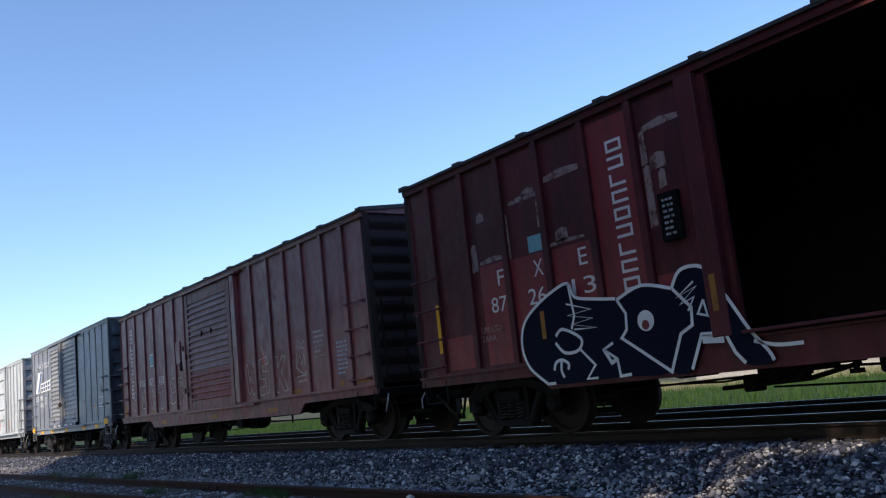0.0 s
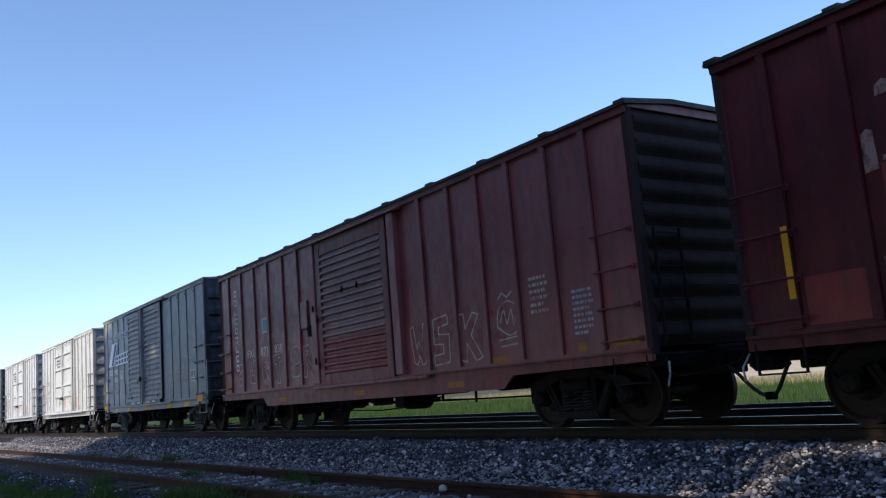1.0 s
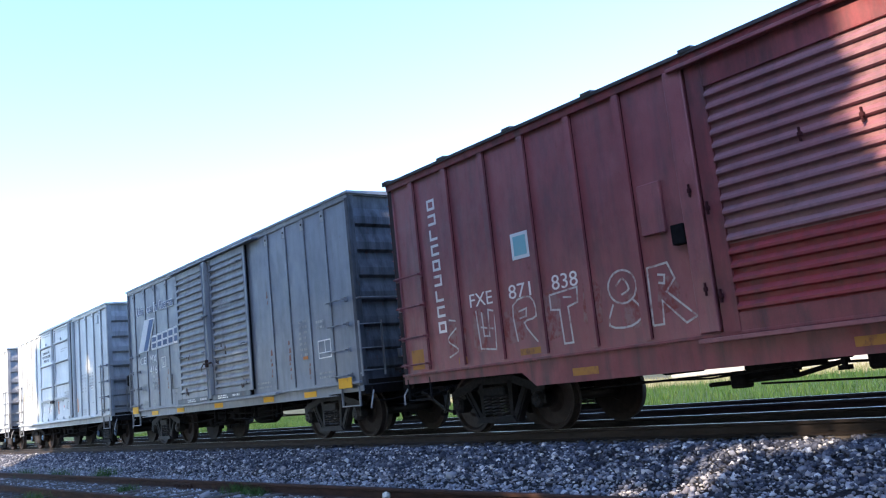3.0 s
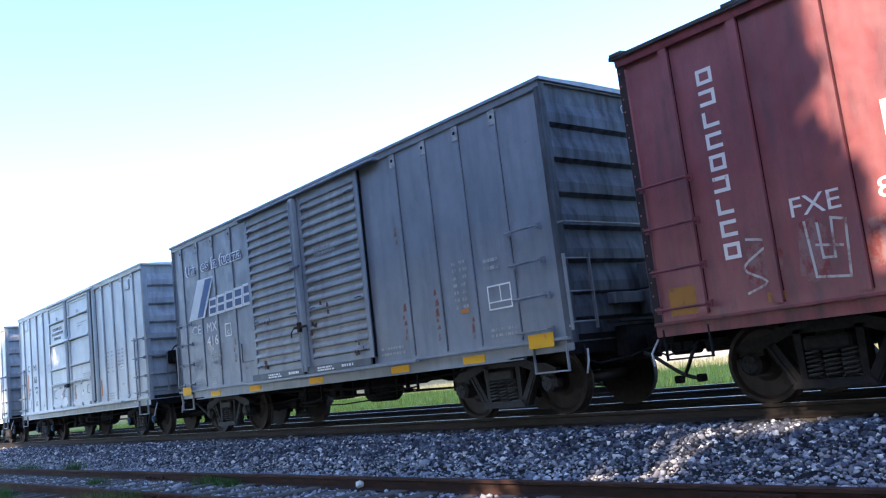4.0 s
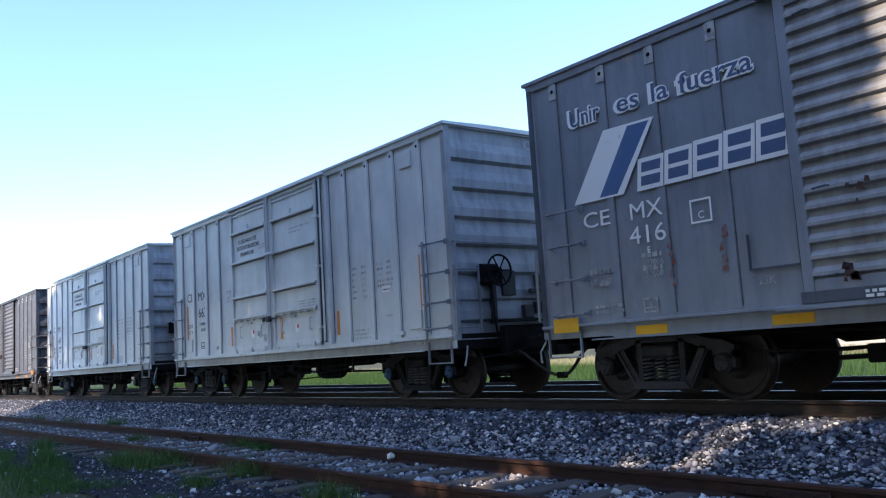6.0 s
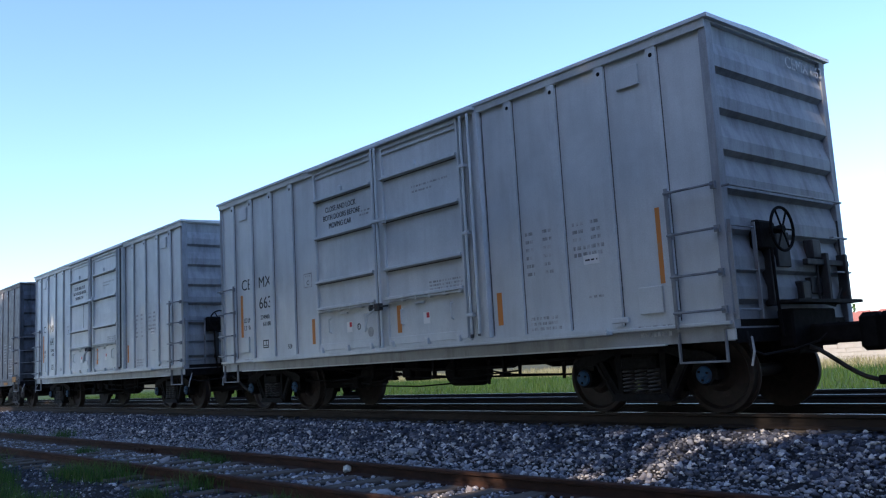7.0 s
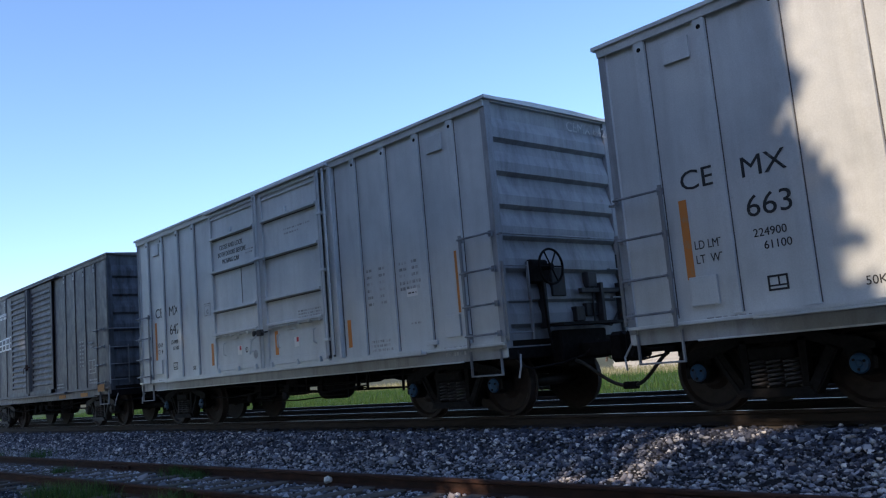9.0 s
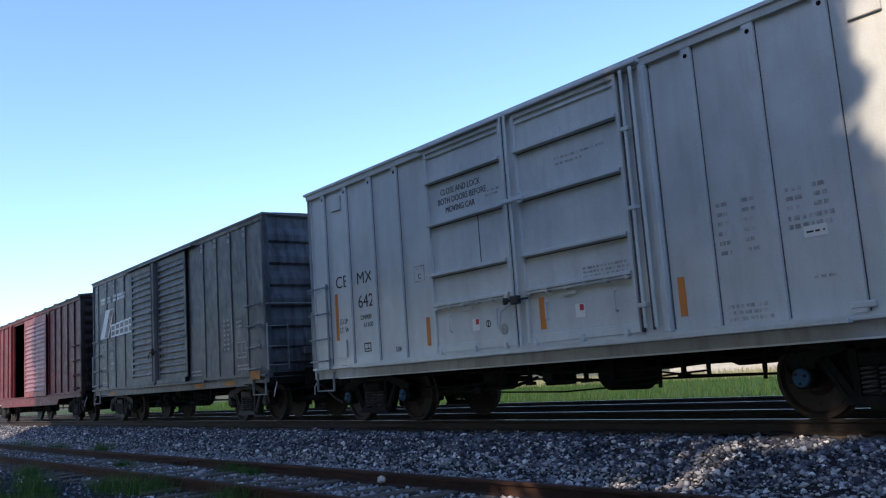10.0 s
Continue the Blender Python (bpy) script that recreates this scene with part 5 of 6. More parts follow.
    for s in (-1, 1):
        a, b = sorted((s * 5.48, s * 6.08))
        for z in (2.55, 2.06, 1.58, 1.17):
            grab(car, a, b, z, GRIP, y - 0.01)
        part("grab_stile", Geo().box(s * 5.47 - 0.02, s * 5.47 + 0.02, y - 0.03, y, 1.0, 2.62), GRIP, car)
        part("card_board", Geo().box(s * 5.10 - 0.17, s * 5.10 + 0.17, -SKIN - 0.035, -SKIN, 1.20, 1.52, 0.006), GREY_LIGHT, car)
        part("high_board", Geo().box(s * 5.05 - 0.20, s * 5.05 + 0.14, -SKIN - 0.035, -SKIN, 3.98, 4.24, 0.006), GREY_LIGHT, car)
        end_ladder(car, s * 6.15, s, -1.40, -0.90, (1.16, 1.60, 2.09), GRIP)
        part("cross_grab", Geo().tube([(s * 6.12, -1.40, 2.53), (s * 6.24, -1.40, 2.53), (s * 6.24, 1.25, 2.53), (s * 6.12, 1.25, 2.53)], 0.014, 6), GRIP, car)
        part("end_platform", Geo().box(min(s * 6.17, s * 6.46), max(s * 6.17, s * 6.46), -0.55, 1.05, 1.22, 1.26), IRON, car)
        part("draft_gear_box", Geo().box(min(s * 6.15, s * 6.34), max(s * 6.15, s * 6.34), -0.50, 0.55, 0.72, 1.16, 0.02), UNDER, car)
        for yy in (0.62, 1.12):
            part("end_bracket", Geo().box(min(s * 6.15, s * 6.27), max(s * 6.15, s * 6.27), yy, yy + 0.07, 1.27, 1.85, 0.008), GEAR_GREY, car)
        part("end_crossbar", Geo().box(min(s * 6.17, s * 6.24), max(s * 6.17, s * 6.24), 0.20, 1.28, 1.70, 1.77, 0.008), GEAR_GREY, car)
    # hand brake on the front end
    by, bz = -0.60, 2.06
    ring = [(6.38, by + 0.25 * math.cos(k * math.pi / 12), bz + 0.25 * math.sin(k * math.pi / 12)) for k in range(25)]
    bw = part("brake_wheel", Geo().tube(ring, 0.018, 8), UNDER, car, "black iron hand-brake wheel", True)
    part("hub", Geo().lathe([(6.34, 0.05), (6.40, 0.045)], 12, "x", (0, by, bz)), UNDER, bw)
    for k in range(6):
        a = k * math.pi / 3
        part("spoke", Geo().tube([(6.38, by + 0.03 * math.cos(a), bz + 0.03 * math.sin(a)), (6.38, by + 0.245 * math.cos(a), bz + 0.245 * math.sin(a))], 0.012, 6), UNDER, bw)
    part("brake_gear_box", Geo().box(6.10, 6.24, by - 0.26, by + 0.12, bz - 0.22, bz + 0.12, 0.03).box(6.2, 6.36, by - 0.04, by + 0.04, bz - 0.04, bz + 0.04, 0.01), UNDER, car)
    part("brake_post", Geo().box(6.10, 6.22, by - 0.04, by + 0.05, 1.20, bz - 0.2, 0.01), GEAR_GREY, car)
    part("brake_chain", Geo().tube([(6.28, by - 0.10, bz - 0.2), (6.28, by - 0.08, 1.3), (6.26, by, 0.85)], 0.018, 6), UNDER, car)
    part("brake_step", Geo().box(6.10, 6.18, by + 0.22, by + 0.52, bz - 0.40, bz + 0.02, 0.01), GEAR_GREY, car)
    part("brake_valve_box", Geo().box(6.10, 6.22, 0.05, 0.26, 1.28, 1.50, 0.015), GEAR_GREY, car)
    part("retainer_box", Geo().box(6.10, 6.22, 0.40, 0.62, 1.78, 2.02, 0.015).box(6.10, 6.18, 0.34, 0.70, 1.35, 1.55, 0.01), GEAR_GREY, car)
    part("retainer_pipe", Geo().tube([(6.20, 0.50, 1.78), (6.20, 0.48, 1.24), (6.18, 0.9, 1.20), (6.18, 1.2, 1.5), (6.18, 1.2, 2.3)], 0.014, 6), GEAR_GREY, car)
    for z in (1.62, 2.06):
        part("far_rung", Geo().tube([(6.20, 0.92, z), (6.24, 0.92, z), (6.24, 1.30, z), (6.20, 1.30, z)], 0.013, 6), GRIP, car)
    S = -SKIN - 0.003
    lettering("reporting_letters", "CE", -5.26, 2.50, 0.23, BLACK_INK, car, S, width=0.42)
    lettering("reporting_letters", "MX", -4.52, 2.49, 0.23, BLACK_INK, car, S, width=0.50)
    lettering("car_number", number, -4.51, 2.06, 0.24, BLACK_INK, car, S, width=0.50)
    lettering("stencil", "LD LMT", -5.17, 1.82, 0.10, BLACK_INK, car, S, width=0.36)
    lettering("stencil", "LT  WT", -5.17, 1.66, 0.10, BLACK_INK, car, S, width=0.36)
    lettering("stencil", "224900", -4.46, 1.84, 0.09, BLACK_INK, car, S)
    lettering("stencil", "61100", -4.36, 1.70, 0.09, BLACK_INK, car, S)
    lettering("stencil", "50K", -3.40, 1.20, 0.09, BLACK_INK, car, S)
    lettering("end_mark", "CEMX " + number, 0, 0, 0.16, INK_FAINT, car, 0).data.transform(pose(6.156, 0.35, 4.22, 0, 0, 90))
    for i, txt in enumerate(("CLOSE AND LOCK", "BOTH DOORS BEFORE", "MOVING CAR")):
        lettering("door_notice", txt, -1.90 + (0.08, 0, 0.18)[i], 3.58 - i * 0.15, 0.10, BLACK_INK, car, -1.4425, 0, 0, 0.84)
    bars("stencil", -0.75, 3.44, [0.35, 0.3], 0.03, 0.06, INK_FAINT, car, -1.4425)
    bars("stencil", 0.72, 3.58, [0.9, 0.5], 0.03, 0.08, INK_FAINT, car, -1.4425)
    bars("stencil", 1.05, 2.02, [0.75, 0.8, 0.75], 0.03, 0.055, INK_FAINT, car, -1.4425)
    bars("stencil", 3.10, 2.46, [0.14] * 6, 0.045, 0.11, INK_FAINT, car, S)
    bars("stencil", 3.42, 2.46, [0.16] * 6, 0.045, 0.11, INK_FAINT, car, S)
    bars("stencil", 3.95, 2.46, [0.18] * 3, 0.045, 0.10, INK_FAINT, car, S)
    bars("stencil", 4.25, 2.46, [0.16] * 3, 0.045, 0.10, INK_FAINT, car, S)
    bars("stencil", 3.95, 2.15, [0.5, 0.5], 0.05, 0.09, INK_FAINT, car, S)
    bars("stencil", 3.10, 1.30, [0.5, 0.5, 0.55], 0.04, 0.07, INK_FAINT, car, S)
    bars("stencil", 4.15, 1.5, [0.25], 0.03, 0.07, INK_FAINT, car, S)
    part("label_plate", Geo().box(4.10, 4.36, S - 0.003, S, 1.90, 2.02), STICKER, car, "white label")
    bars("stencil", 4.13, 1.965, [0.2], 0.02, 0.05, BLACK_INK, car, S - 0.003)
    bars("stencil", 4.9, 1.06, [0.6, 0.5], 0.05, 0.08, INK_FAINT, car, -POST_Y + 0.043)
    bars("stencil", -5.1, 1.06, [0.6], 0.05, 0.08, INK_FAINT, car, -POST_Y + 0.043)
    frame_mark(car, -2.73, 2.31, 0.27, 0.25, INK_FAINT, S)
    lettering("stencil", "C", -2.64, 2.35, 0.09, BLACK_INK, car, S)
    bars("stencil", -2.68, 2.53, [0.17], 0.025, 0.05, INK_FAINT, car, S)
    frame_mark(car, -4.36, 1.27, 0.2, 0.14, BLACK_INK, S, True)
    for x, c, d in ((-5.30, 1.50, 2.40), (-2.49, 1.24, 1.70), (2.47, 1.24, 1.70), (5.24, 1.54, 2.44)):
        part("reflector", Geo().box(x, x + 0.10, S - 0.002, S, c, d), ORANGE, car, "faded orange strip")
    part("tie_loop", Geo().box(4.5, 4.75, -SKIN - 0.05, -SKIN, 1.12, 1.19, 0.01), GREY_LIGHT, car)
    return car


place_car(build_car_a(), -4.13)
place_car(build_car_b(), -21.24)
place_car(build_car_c(), -36.65)
place_car(plug_car("663", "light grey steel boxcar with plug doors, marked 663", False), -51.04)
place_car(plug_car("642", "light grey steel boxcar with plug doors, marked 642", True), -65.37)
place_car(build_car_f(), -79.77)
place_car(build_car_g(), -95.24)

# ---- ground, tracks ----
SIDE_SLOPE = 0.0195                   # the siding closes in on the main line


def bed_height(y, x=0.0):
    """Height of the ballast and soil across the line."""
    d = y - SIDE_SLOPE * x
    pts = [(-400, 0.0), (1.8, 0.0), (3.2, 0.06), (4.0, 0.12), (6.9, 0.13), (7.25, 0.16), (8.15, 0.47), (8.4, 0.50), (11.3, 0.50), (12.2, 0.42), (12.6, 0.42), (15.0, 0.40), (15.9, 0.22), (18, 0.25), (30, 0.30), (80, 0.2), (2500, 0.0)]
    yy = d if y < 6.9 else y
    for (a, b), (c, e) in zip(pts, pts[1:]):
        if yy <= c:
            return b + (e - b) * (yy - a) / (c - a)
    return 0.0


def grid_sheet(name, xs, ys, lift, material, rough=0.0):
    verts = [(x, y, bed_height(y, x) + lift + (noise.noise(Vector((x * 1.3, y * 1.3, 0))) * rough if abs(x) < 120 and abs(y) < 120 else 0)) for x in xs for y in ys]
    n = len(ys)
    faces = [(i * n + j, i * n + n + j, i * n + n + j + 1, i * n + j + 1) for i in range(len(xs) - 1) for j in range(n - 1)]
    me = bpy.data.meshes.new(name)
    me.from_pydata(verts, [], faces)
    me.materials.append(material)
    me.shade_smooth()
    return new(name, me)


xs = [-2500, -800, -300, -150] + [-110 + 1.0 * i for i in range(151)] + [60, 100, 300, 800, 2500]
ys = [-2500, -600, -150, -60, -30, -15, -8, -4, -2, 0, 1, 1.8, 2.5, 3.2, 4.0, 5, 6.9, 7.25, 7.7, 8.15, 8.4, 9.8, 11.3, 12.2, 12.6, 14, 15, 15.4, 15.9, 17, 18, 20, 24, 30, 45, 80, 150, 400, 1000, 2500]
tagged(grid_sheet("ground", xs, ys, -0.03, SOIL, 0.03), "dry soil and thin grass beside the tracks", "ground", kind="structure")
bx = [-110 + 0.5 * i for i in range(301)]
by = [2.9 + 0.2 * i for i in range(64)]
tagged(grid_sheet("ballast_bed", bx, by, 0.0, BED, 0.015), "near-black crushed-stone bed under the ballast stones", "ballast", kind="structure")

tagged(grid_sheet("grass_bed", [-110 + 2.0 * i for i in range(71)], [15.3, 16, 18, 20, 23, 26, 29, 33, 37], 0.012, TURF, 0.03), "green turf strip beyond the far track", "grass", kind="structure")

RAIL = [(-0.070, 0.0), (0.070, 0.0), (0.070, 0.012), (0.012, 0.035), (0.010, 0.115), (0.036, 0.128), (0.036, 0.155), (0.028, 0.163), (-0.028, 0.163), (-0.036, 0.155), (-0.036, 0.128), (-0.010, 0.115), (-0.012, 0.035), (-0.070, 0.012)]
X0, X1 = -110.0, 40.0


def track(name, label, centre, top, slope, side, head, sleeper_mesh, pitch, x0=X0, x1=X1, seed=1, sink=0.0):
    tk = thing(name, label, "railway track", kind="structure")
    for dy in (-0.752, 0.752):
        g = Geo()
        for a, b in ((x0, x1),):
            pts = [(p[0] + centre + dy, p[1] + top - 0.163) for p in RAIL]
            n = len(pts)
            g.add([(a, y + slope * a, z) for y, z in pts] + [(b, y + slope * b, z) for y, z in pts],
                  [(i, (i + 1) % n, n + (i + 1) % n, n + i) for i in range(n)] + [tuple(range(n)), tuple(range(n, 2 * n))])
        rail = part("rail", g, side, tk, "long rusty steel rail")
        g = Geo()
        y0, y1 = centre + dy - 0.018, centre + dy + 0.018
        g.add([(x0, y0 + slope * x0, top + 0.001), (x1, y0 + slope * x1, top + 0.001), (x1, y1 + slope * x1, top + 0.001), (x0, y1 + slope * x0, top + 0.001),
               (x0, y0 + slope * x0, top - 0.004), (x1, y0 + slope * x1, top - 0.004), (x1, y1 + slope * x1, top - 0.004), (x0, y1 + slope * x0, top - 0.004)],
              [(0, 1, 2, 3), (0, 1, 5, 4), (2, 3, 7, 6), (0, 3, 7, 4), (1, 2, 6, 5)])
        part("railhead", g, head, rail, "running surface")
    rng = random.Random(seed)
    x = x0 + 0.3
    k = 0
    while x < x1 and k < 290:
        s = new("sleeper", sleeper_mesh)
        s.parent = tk
        s.matrix_basis = pose(x + rng.uniform(-0.04, 0.04), centre + slope * x + rng.uniform(-0.04, 0.04), top - 0.163 - 0.085 - sink + rng.uniform(-0.012, 0.008), 0, rng.uniform(-0.5, 0.5), rng.uniform(-1.2, 1.2) + math.degrees(slope))
        x += pitch
        k += 1
    return tk


tie = Geo().box(-0.115, 0.115, -1.28, 1.28, -0.085, 0.085, 0.012).mesh("sleeper", SLEEPER)
main = track("main_track", "main railway track with worn timber sleepers", TRACK_Y, RAIL_Z, 0.0, RAIL_DARK, TREAD, tie, 0.53, seed=2)
side = track("siding_track", "rusty siding half sunk in gravel", 5.53, 0.30, SIDE_SLOPE, RUST, RUST, tie, 0.60, seed=3, sink=-0.022)
far = track("far_track", "second railway track beyond the train", 13.95, 0.63, 0.0, RAIL_DARK, TREAD, tie, 0.60, seed=4)
# joint bars on the siding rail and a spiked plate here and there
for x in (-3.9, -15.6):
    y = 5.53 + 0.752 + SIDE_SLOPE * x
    part("joint_bar", Geo().box(x - 0.42, x + 0.42, y - 0.045, y - 0.014, 0.175, 0.245, 0.006), RUST, side)
    for k in range(4):
        part("bolt", Geo().lathe([(y - 0.07, 0.014), (y - 0.045, 0.018)], 8, "y", (x - 0.3 + 0.2 * k, 0, 0.21)), RUST, side)

# ---- gravel: real stones, no two alike ----


def stones(name, label, count, place, size, material, seed):
    rng = np.random.default_rng(seed)
    base = np.array([(0, 0, 1), (0.9, 0, 0.35), (0.28, 0.85, 0.35), (-0.72, 0.53, 0.35), (-0.72, -0.53, 0.35), (0.28, -0.85, 0.35),
                     (0.72, 0.53, -0.4), (-0.28, 0.85, -0.4), (-0.9, 0, -0.4), (-0.28, -0.85, -0.4), (0.72, -0.53, -0.4), (0, 0, -0.9)])
    tri = np.array([(0, 1, 2), (0, 2, 3), (0, 3, 4), (0, 4, 5), (0, 5, 1), (1, 6, 2), (2, 7, 3), (3, 8, 4), (4, 9, 5), (5, 10, 1),
                    (6, 7, 2), (7, 8, 3), (8, 9, 4), (9, 10, 5), (10, 6, 1), (11, 7, 6), (11, 8, 7), (11, 9, 8), (11, 10, 9), (11, 6, 10)])
    p = place(rng, count)
    count = len(p)
    s = size[0] * np.exp(rng.normal(0, size[1], count))
    v = base[None] * (1 + rng.uniform(-0.42, 0.34, (count, 12, 1))) * (s[:, None] * rng.uniform(0.65, 1.25, (count, 3)))[:, None, :]
    v[:, :, 2] *= 0.75
    a, b = rng.uniform(0, 2 * np.pi, count), rng.uniform(-0.6, 0.6, count)
    ca, sa, cb, sb = np.cos(a)[:, None], np.sin(a)[:, None], np.cos(b)[:, None], np.sin(b)[:, None]
    y, z = v[:, :, 1] * cb - v[:, :, 2] * sb, v[:, :, 1] * sb + v[:, :, 2] * cb
    x = v[:, :, 0]
    v = np.stack([x * ca - y * sa, x * sa + y * ca, z], -1) + p[:, None, :]
    f = (tri[None] + (np.arange(count) * 12)[:, None, None]).reshape(-1, 3)
    me = bpy.data.meshes.new(name)
    me.vertices.add(count * 12)
    me.vertices.foreach_set("co", v.reshape(-1).astype(np.float32))
    me.loops.add(len(f) * 3)
    me.loops.foreach_set("vertex_index", f.reshape(-1).astype(np.int32))
    me.polygons.add(len(f))
    me.polygons.foreach_set("loop_start", np.arange(0, len(f) * 3, 3, dtype=np.int32))
    me.update(calc_edges=True)
    me.materials.append(material)
    return tagged(new(name, me), label, "gravel", kind="stuff")


def on_bed(x, y, lift):
    return np.stack([x, y, np.array([bed_height(b, a) for a, b in zip(x, y)]) + lift], -1)


def slope_place(rng, n):
    x = 3.0 - 62 * rng.random(n) ** 1.7
    return on_bed(x, rng.uniform(7.45, 8.50, n) + rng.normal(0, 0.035, n), rng.uniform(-0.005, 0.03, n))


def toe_place(rng, n):
    x = 3.0 - 60 * rng.random(n) ** 1.7
    y = 6.45 + SIDE_SLOPE * x + rng.random(n) ** 0.8 * (7.65 - 6.45 - SIDE_SLOPE * x)
    return on_bed(x, y, rng.uniform(-0.01, 0.022, n))


def siding_place(rng, n):
    x = 2.0 - 46 * rng.random(n) ** 1.6
    y = 5.53 + SIDE_SLOPE * x + rng.uniform(-0.70, 0.70, n)
    over = np.abs((x - X0 - 0.3 + 0.3) % 0.6 - 0.3) < 0.13       # most stones lie between the sleepers
    bare = over & (rng.random(n) < 0.8)
    x, y = x[~bare], y[~bare]
    n = len(x)
    return on_bed(x, y, rng.uniform(-0.015, 0.02, n))


def near_place(rng, n):
    x = 1.0 - 36 * rng.random(n) ** 1.4
    y = 4.72 + SIDE_SLOPE * x - np.abs(rng.normal(0, 0.75, n))
    return on_bed(x, y, rng.uniform(-0.015, 0.015, n))


def crib_place(rng, n):
    x = 3.0 - 62 * rng.random(n) ** 1.5
    return on_bed(x, rng.uniform(8.6, 11.2, n), rng.uniform(-0.01, 0.02, n))


stones("ballast_stones", "dark grey crushed stones on the embankment shoulder", 52000, slope_place, (0.0225, 0.36), STONE_DARK, 5)
stones("pale_stones", "pale grey crushed stones at the foot of the embankment", 27000, toe_place, (0.021, 0.36), STONE_PALE, 6)
stones("siding_stones", "pale loose gravel between the siding rails", 24000, siding_place, (0.022, 0.40), STONE_PALE, 7)
stones("verge_stones", "loose gravel beside the siding", 11000, near_place, (0.017, 0.40), STONE_DARK, 8)
stones("crib_stones", "grey stones between the main line sleepers", 9000, crib_place, (0.032, 0.28), STONE_DARK, 9)


def boulder(x, y, z, s, label, material, seed):
    bm = bmesh.new()
    bmesh.ops.create_icosphere(bm, subdivisions=2, radius=s)
    for q in bm.verts:
        q.co *= 1 + 0.35 * noise.noise(q.co * (1.4 / s) + Vector((seed, 0, 0)))
        q.co.z *= 0.8
    me = bpy.data.meshes.new("stone")
    bm.to_mesh(me)
    bm.free()
    me.materials.append(material)
    ob = tagged(new("stone", me), label, "stone", "loose stones")
    ob.matrix_basis = pose(x, y, z, 10 * seed, 7 * seed, 40 * seed)
    return ob


PALE_ROCK = grainy("pale rock", (0.50, 0.48, 0.45), (0.66, 0.64, 0.60), 14, 0.85, 0, 0.6, 0.01)
boulder(-9.15, 6.05, 0.215, 0.056, "pale block of stone against the siding rail", PALE_ROCK, 1)
for i, (x, y) in enumerate(((-6.1, 5.45), (-4.85, 5.50), (-4.6, 5.32), (-5.2, 5.75), (-4.1, 5.25), (-3.3, 5.6), (-7.4, 5.2), (-2.6, 5.35))):
    boulder(x, y, 0.16, 0.045 + 0.012 * (i % 3), "pale loose stone between the rails", PALE_ROCK, i + 2)

# ---- plants ----


def blades(name, label, count, place, height, width, material, seed, kind="stuff", lean=0.35):
    rng = np.random.default_rng(seed)
    p = place(rng, count)
    h = height * rng.uniform(0.4, 1.15, count)
    a = rng.uniform(0, 2 * np.pi, count)
    d = np.stack([np.cos(a), np.sin(a), np.zeros(count)], -1)
    n = np.stack([-np.sin(a), np.cos(a), np.zeros(count)], -1)
    bend = (h * rng.uniform(0.1, lean * 2, count))[:, None]
    w = (width * rng.uniform(0.6, 1.3, count))[:, None]
    up = np.zeros((count, 3))
    up[:, 2] = 1
    H = h[:, None]
    v = np.stack([p - n * w / 2, p + n * w / 2, p + up * H * 0.55 + d * bend * 0.3 + n * w * 0.4, p + up * H * 0.55 + d * bend * 0.3 - n * w * 0.4, p + up * H + d * bend], 1)
    i = (np.arange(count) * 5)[:, None]
    quads, tris = (i + np.array([[0, 1, 2, 3]])), (i + np.array([[3, 2, 4]]))
    me = bpy.data.meshes.new(name)
    me.from_pydata(v.reshape(-1, 3).tolist(), [], quads.tolist() + tris.tolist())
    me.materials.append(material)
    return tagged(new(name, me), label, "grass", kind=kind)


def field_place(rng, n):
    x = 6 - 75 * rng.random(n) ** 1.1
    y = 15.9 + 20 * rng.random(n) ** 1.3
    return on_bed(x, y, -0.04)


def verge_place(rng, n):
    x = -3.2 - 30 * rng.random(n) ** 0.9
    y = 3.55 + SIDE_SLOPE * x - np.abs(rng.normal(0, 0.9, n)) + 0.25 * np.sin(x * 1.7)
    keep = np.array([noise.noise(Vector((a * 0.55, b * 0.9, 3.0))) > -0.05 + max(0, (a + 9) * 0.06) for a, b in zip(x, y)])
    out = on_bed(x, y, -0.02)
    return out[keep] if keep.any() else out


def blades_at(name, label, count, place, *rest, **kw):
    probe = place(np.random.default_rng(rest[3]), count)
    return blades(name, label, len(probe), lambda rng, n: probe, *rest, **kw)


blades("grass_field", "green grass beyond the tracks, sunlit", 90000, field_place, 0.34, 0.014, FIELD, 11)
blades_at("grass_verge", "patchy dark green grass beside the siding", 30000, verge_place, 0.15, 0.007, GRASS, 12)


def tuft(x, y, s, seed, label):
    def place(rng, n):
        return on_bed(x + rng.normal(0, 0.18 * s, n), y + rng.normal(0, 0.10 * s, n), -0.01)
    t = blades("weed_tuft", label, 300, place, 0.18 * s, 0.008, GRASS, seed, kind="", lean=0.5)
    return tagged(t, category="weed", group="weeds by the rails")


for i, (x, y, s) in enumerate(((-13.2, 5.95, 1.1), (-12.5, 5.9, 0.8), (-12.0, 4.2, 1.5), (-12.5, 3.95, 1.5), (-13.3, 4.0, 1.3), (-9.97, 4.45, 1.3), (-14.6, 3.3, 1.4), (-17.6, 3.9, 1.4), (-15.9, 3.5, 1.2), (-7.5, 4.2, 1.1), (-9.8, 3.8, 0.8), (-17.0, 5.4, 0.9), (-22.5, 6.6, 1.4), (-25.0, 6.2, 1.6), (-28.0, 6.0, 1.6), (-4.2, 5.4, 0.6))):
    tuft(x, y, s, 40 + i, "green weed tuft growing in the gravel")


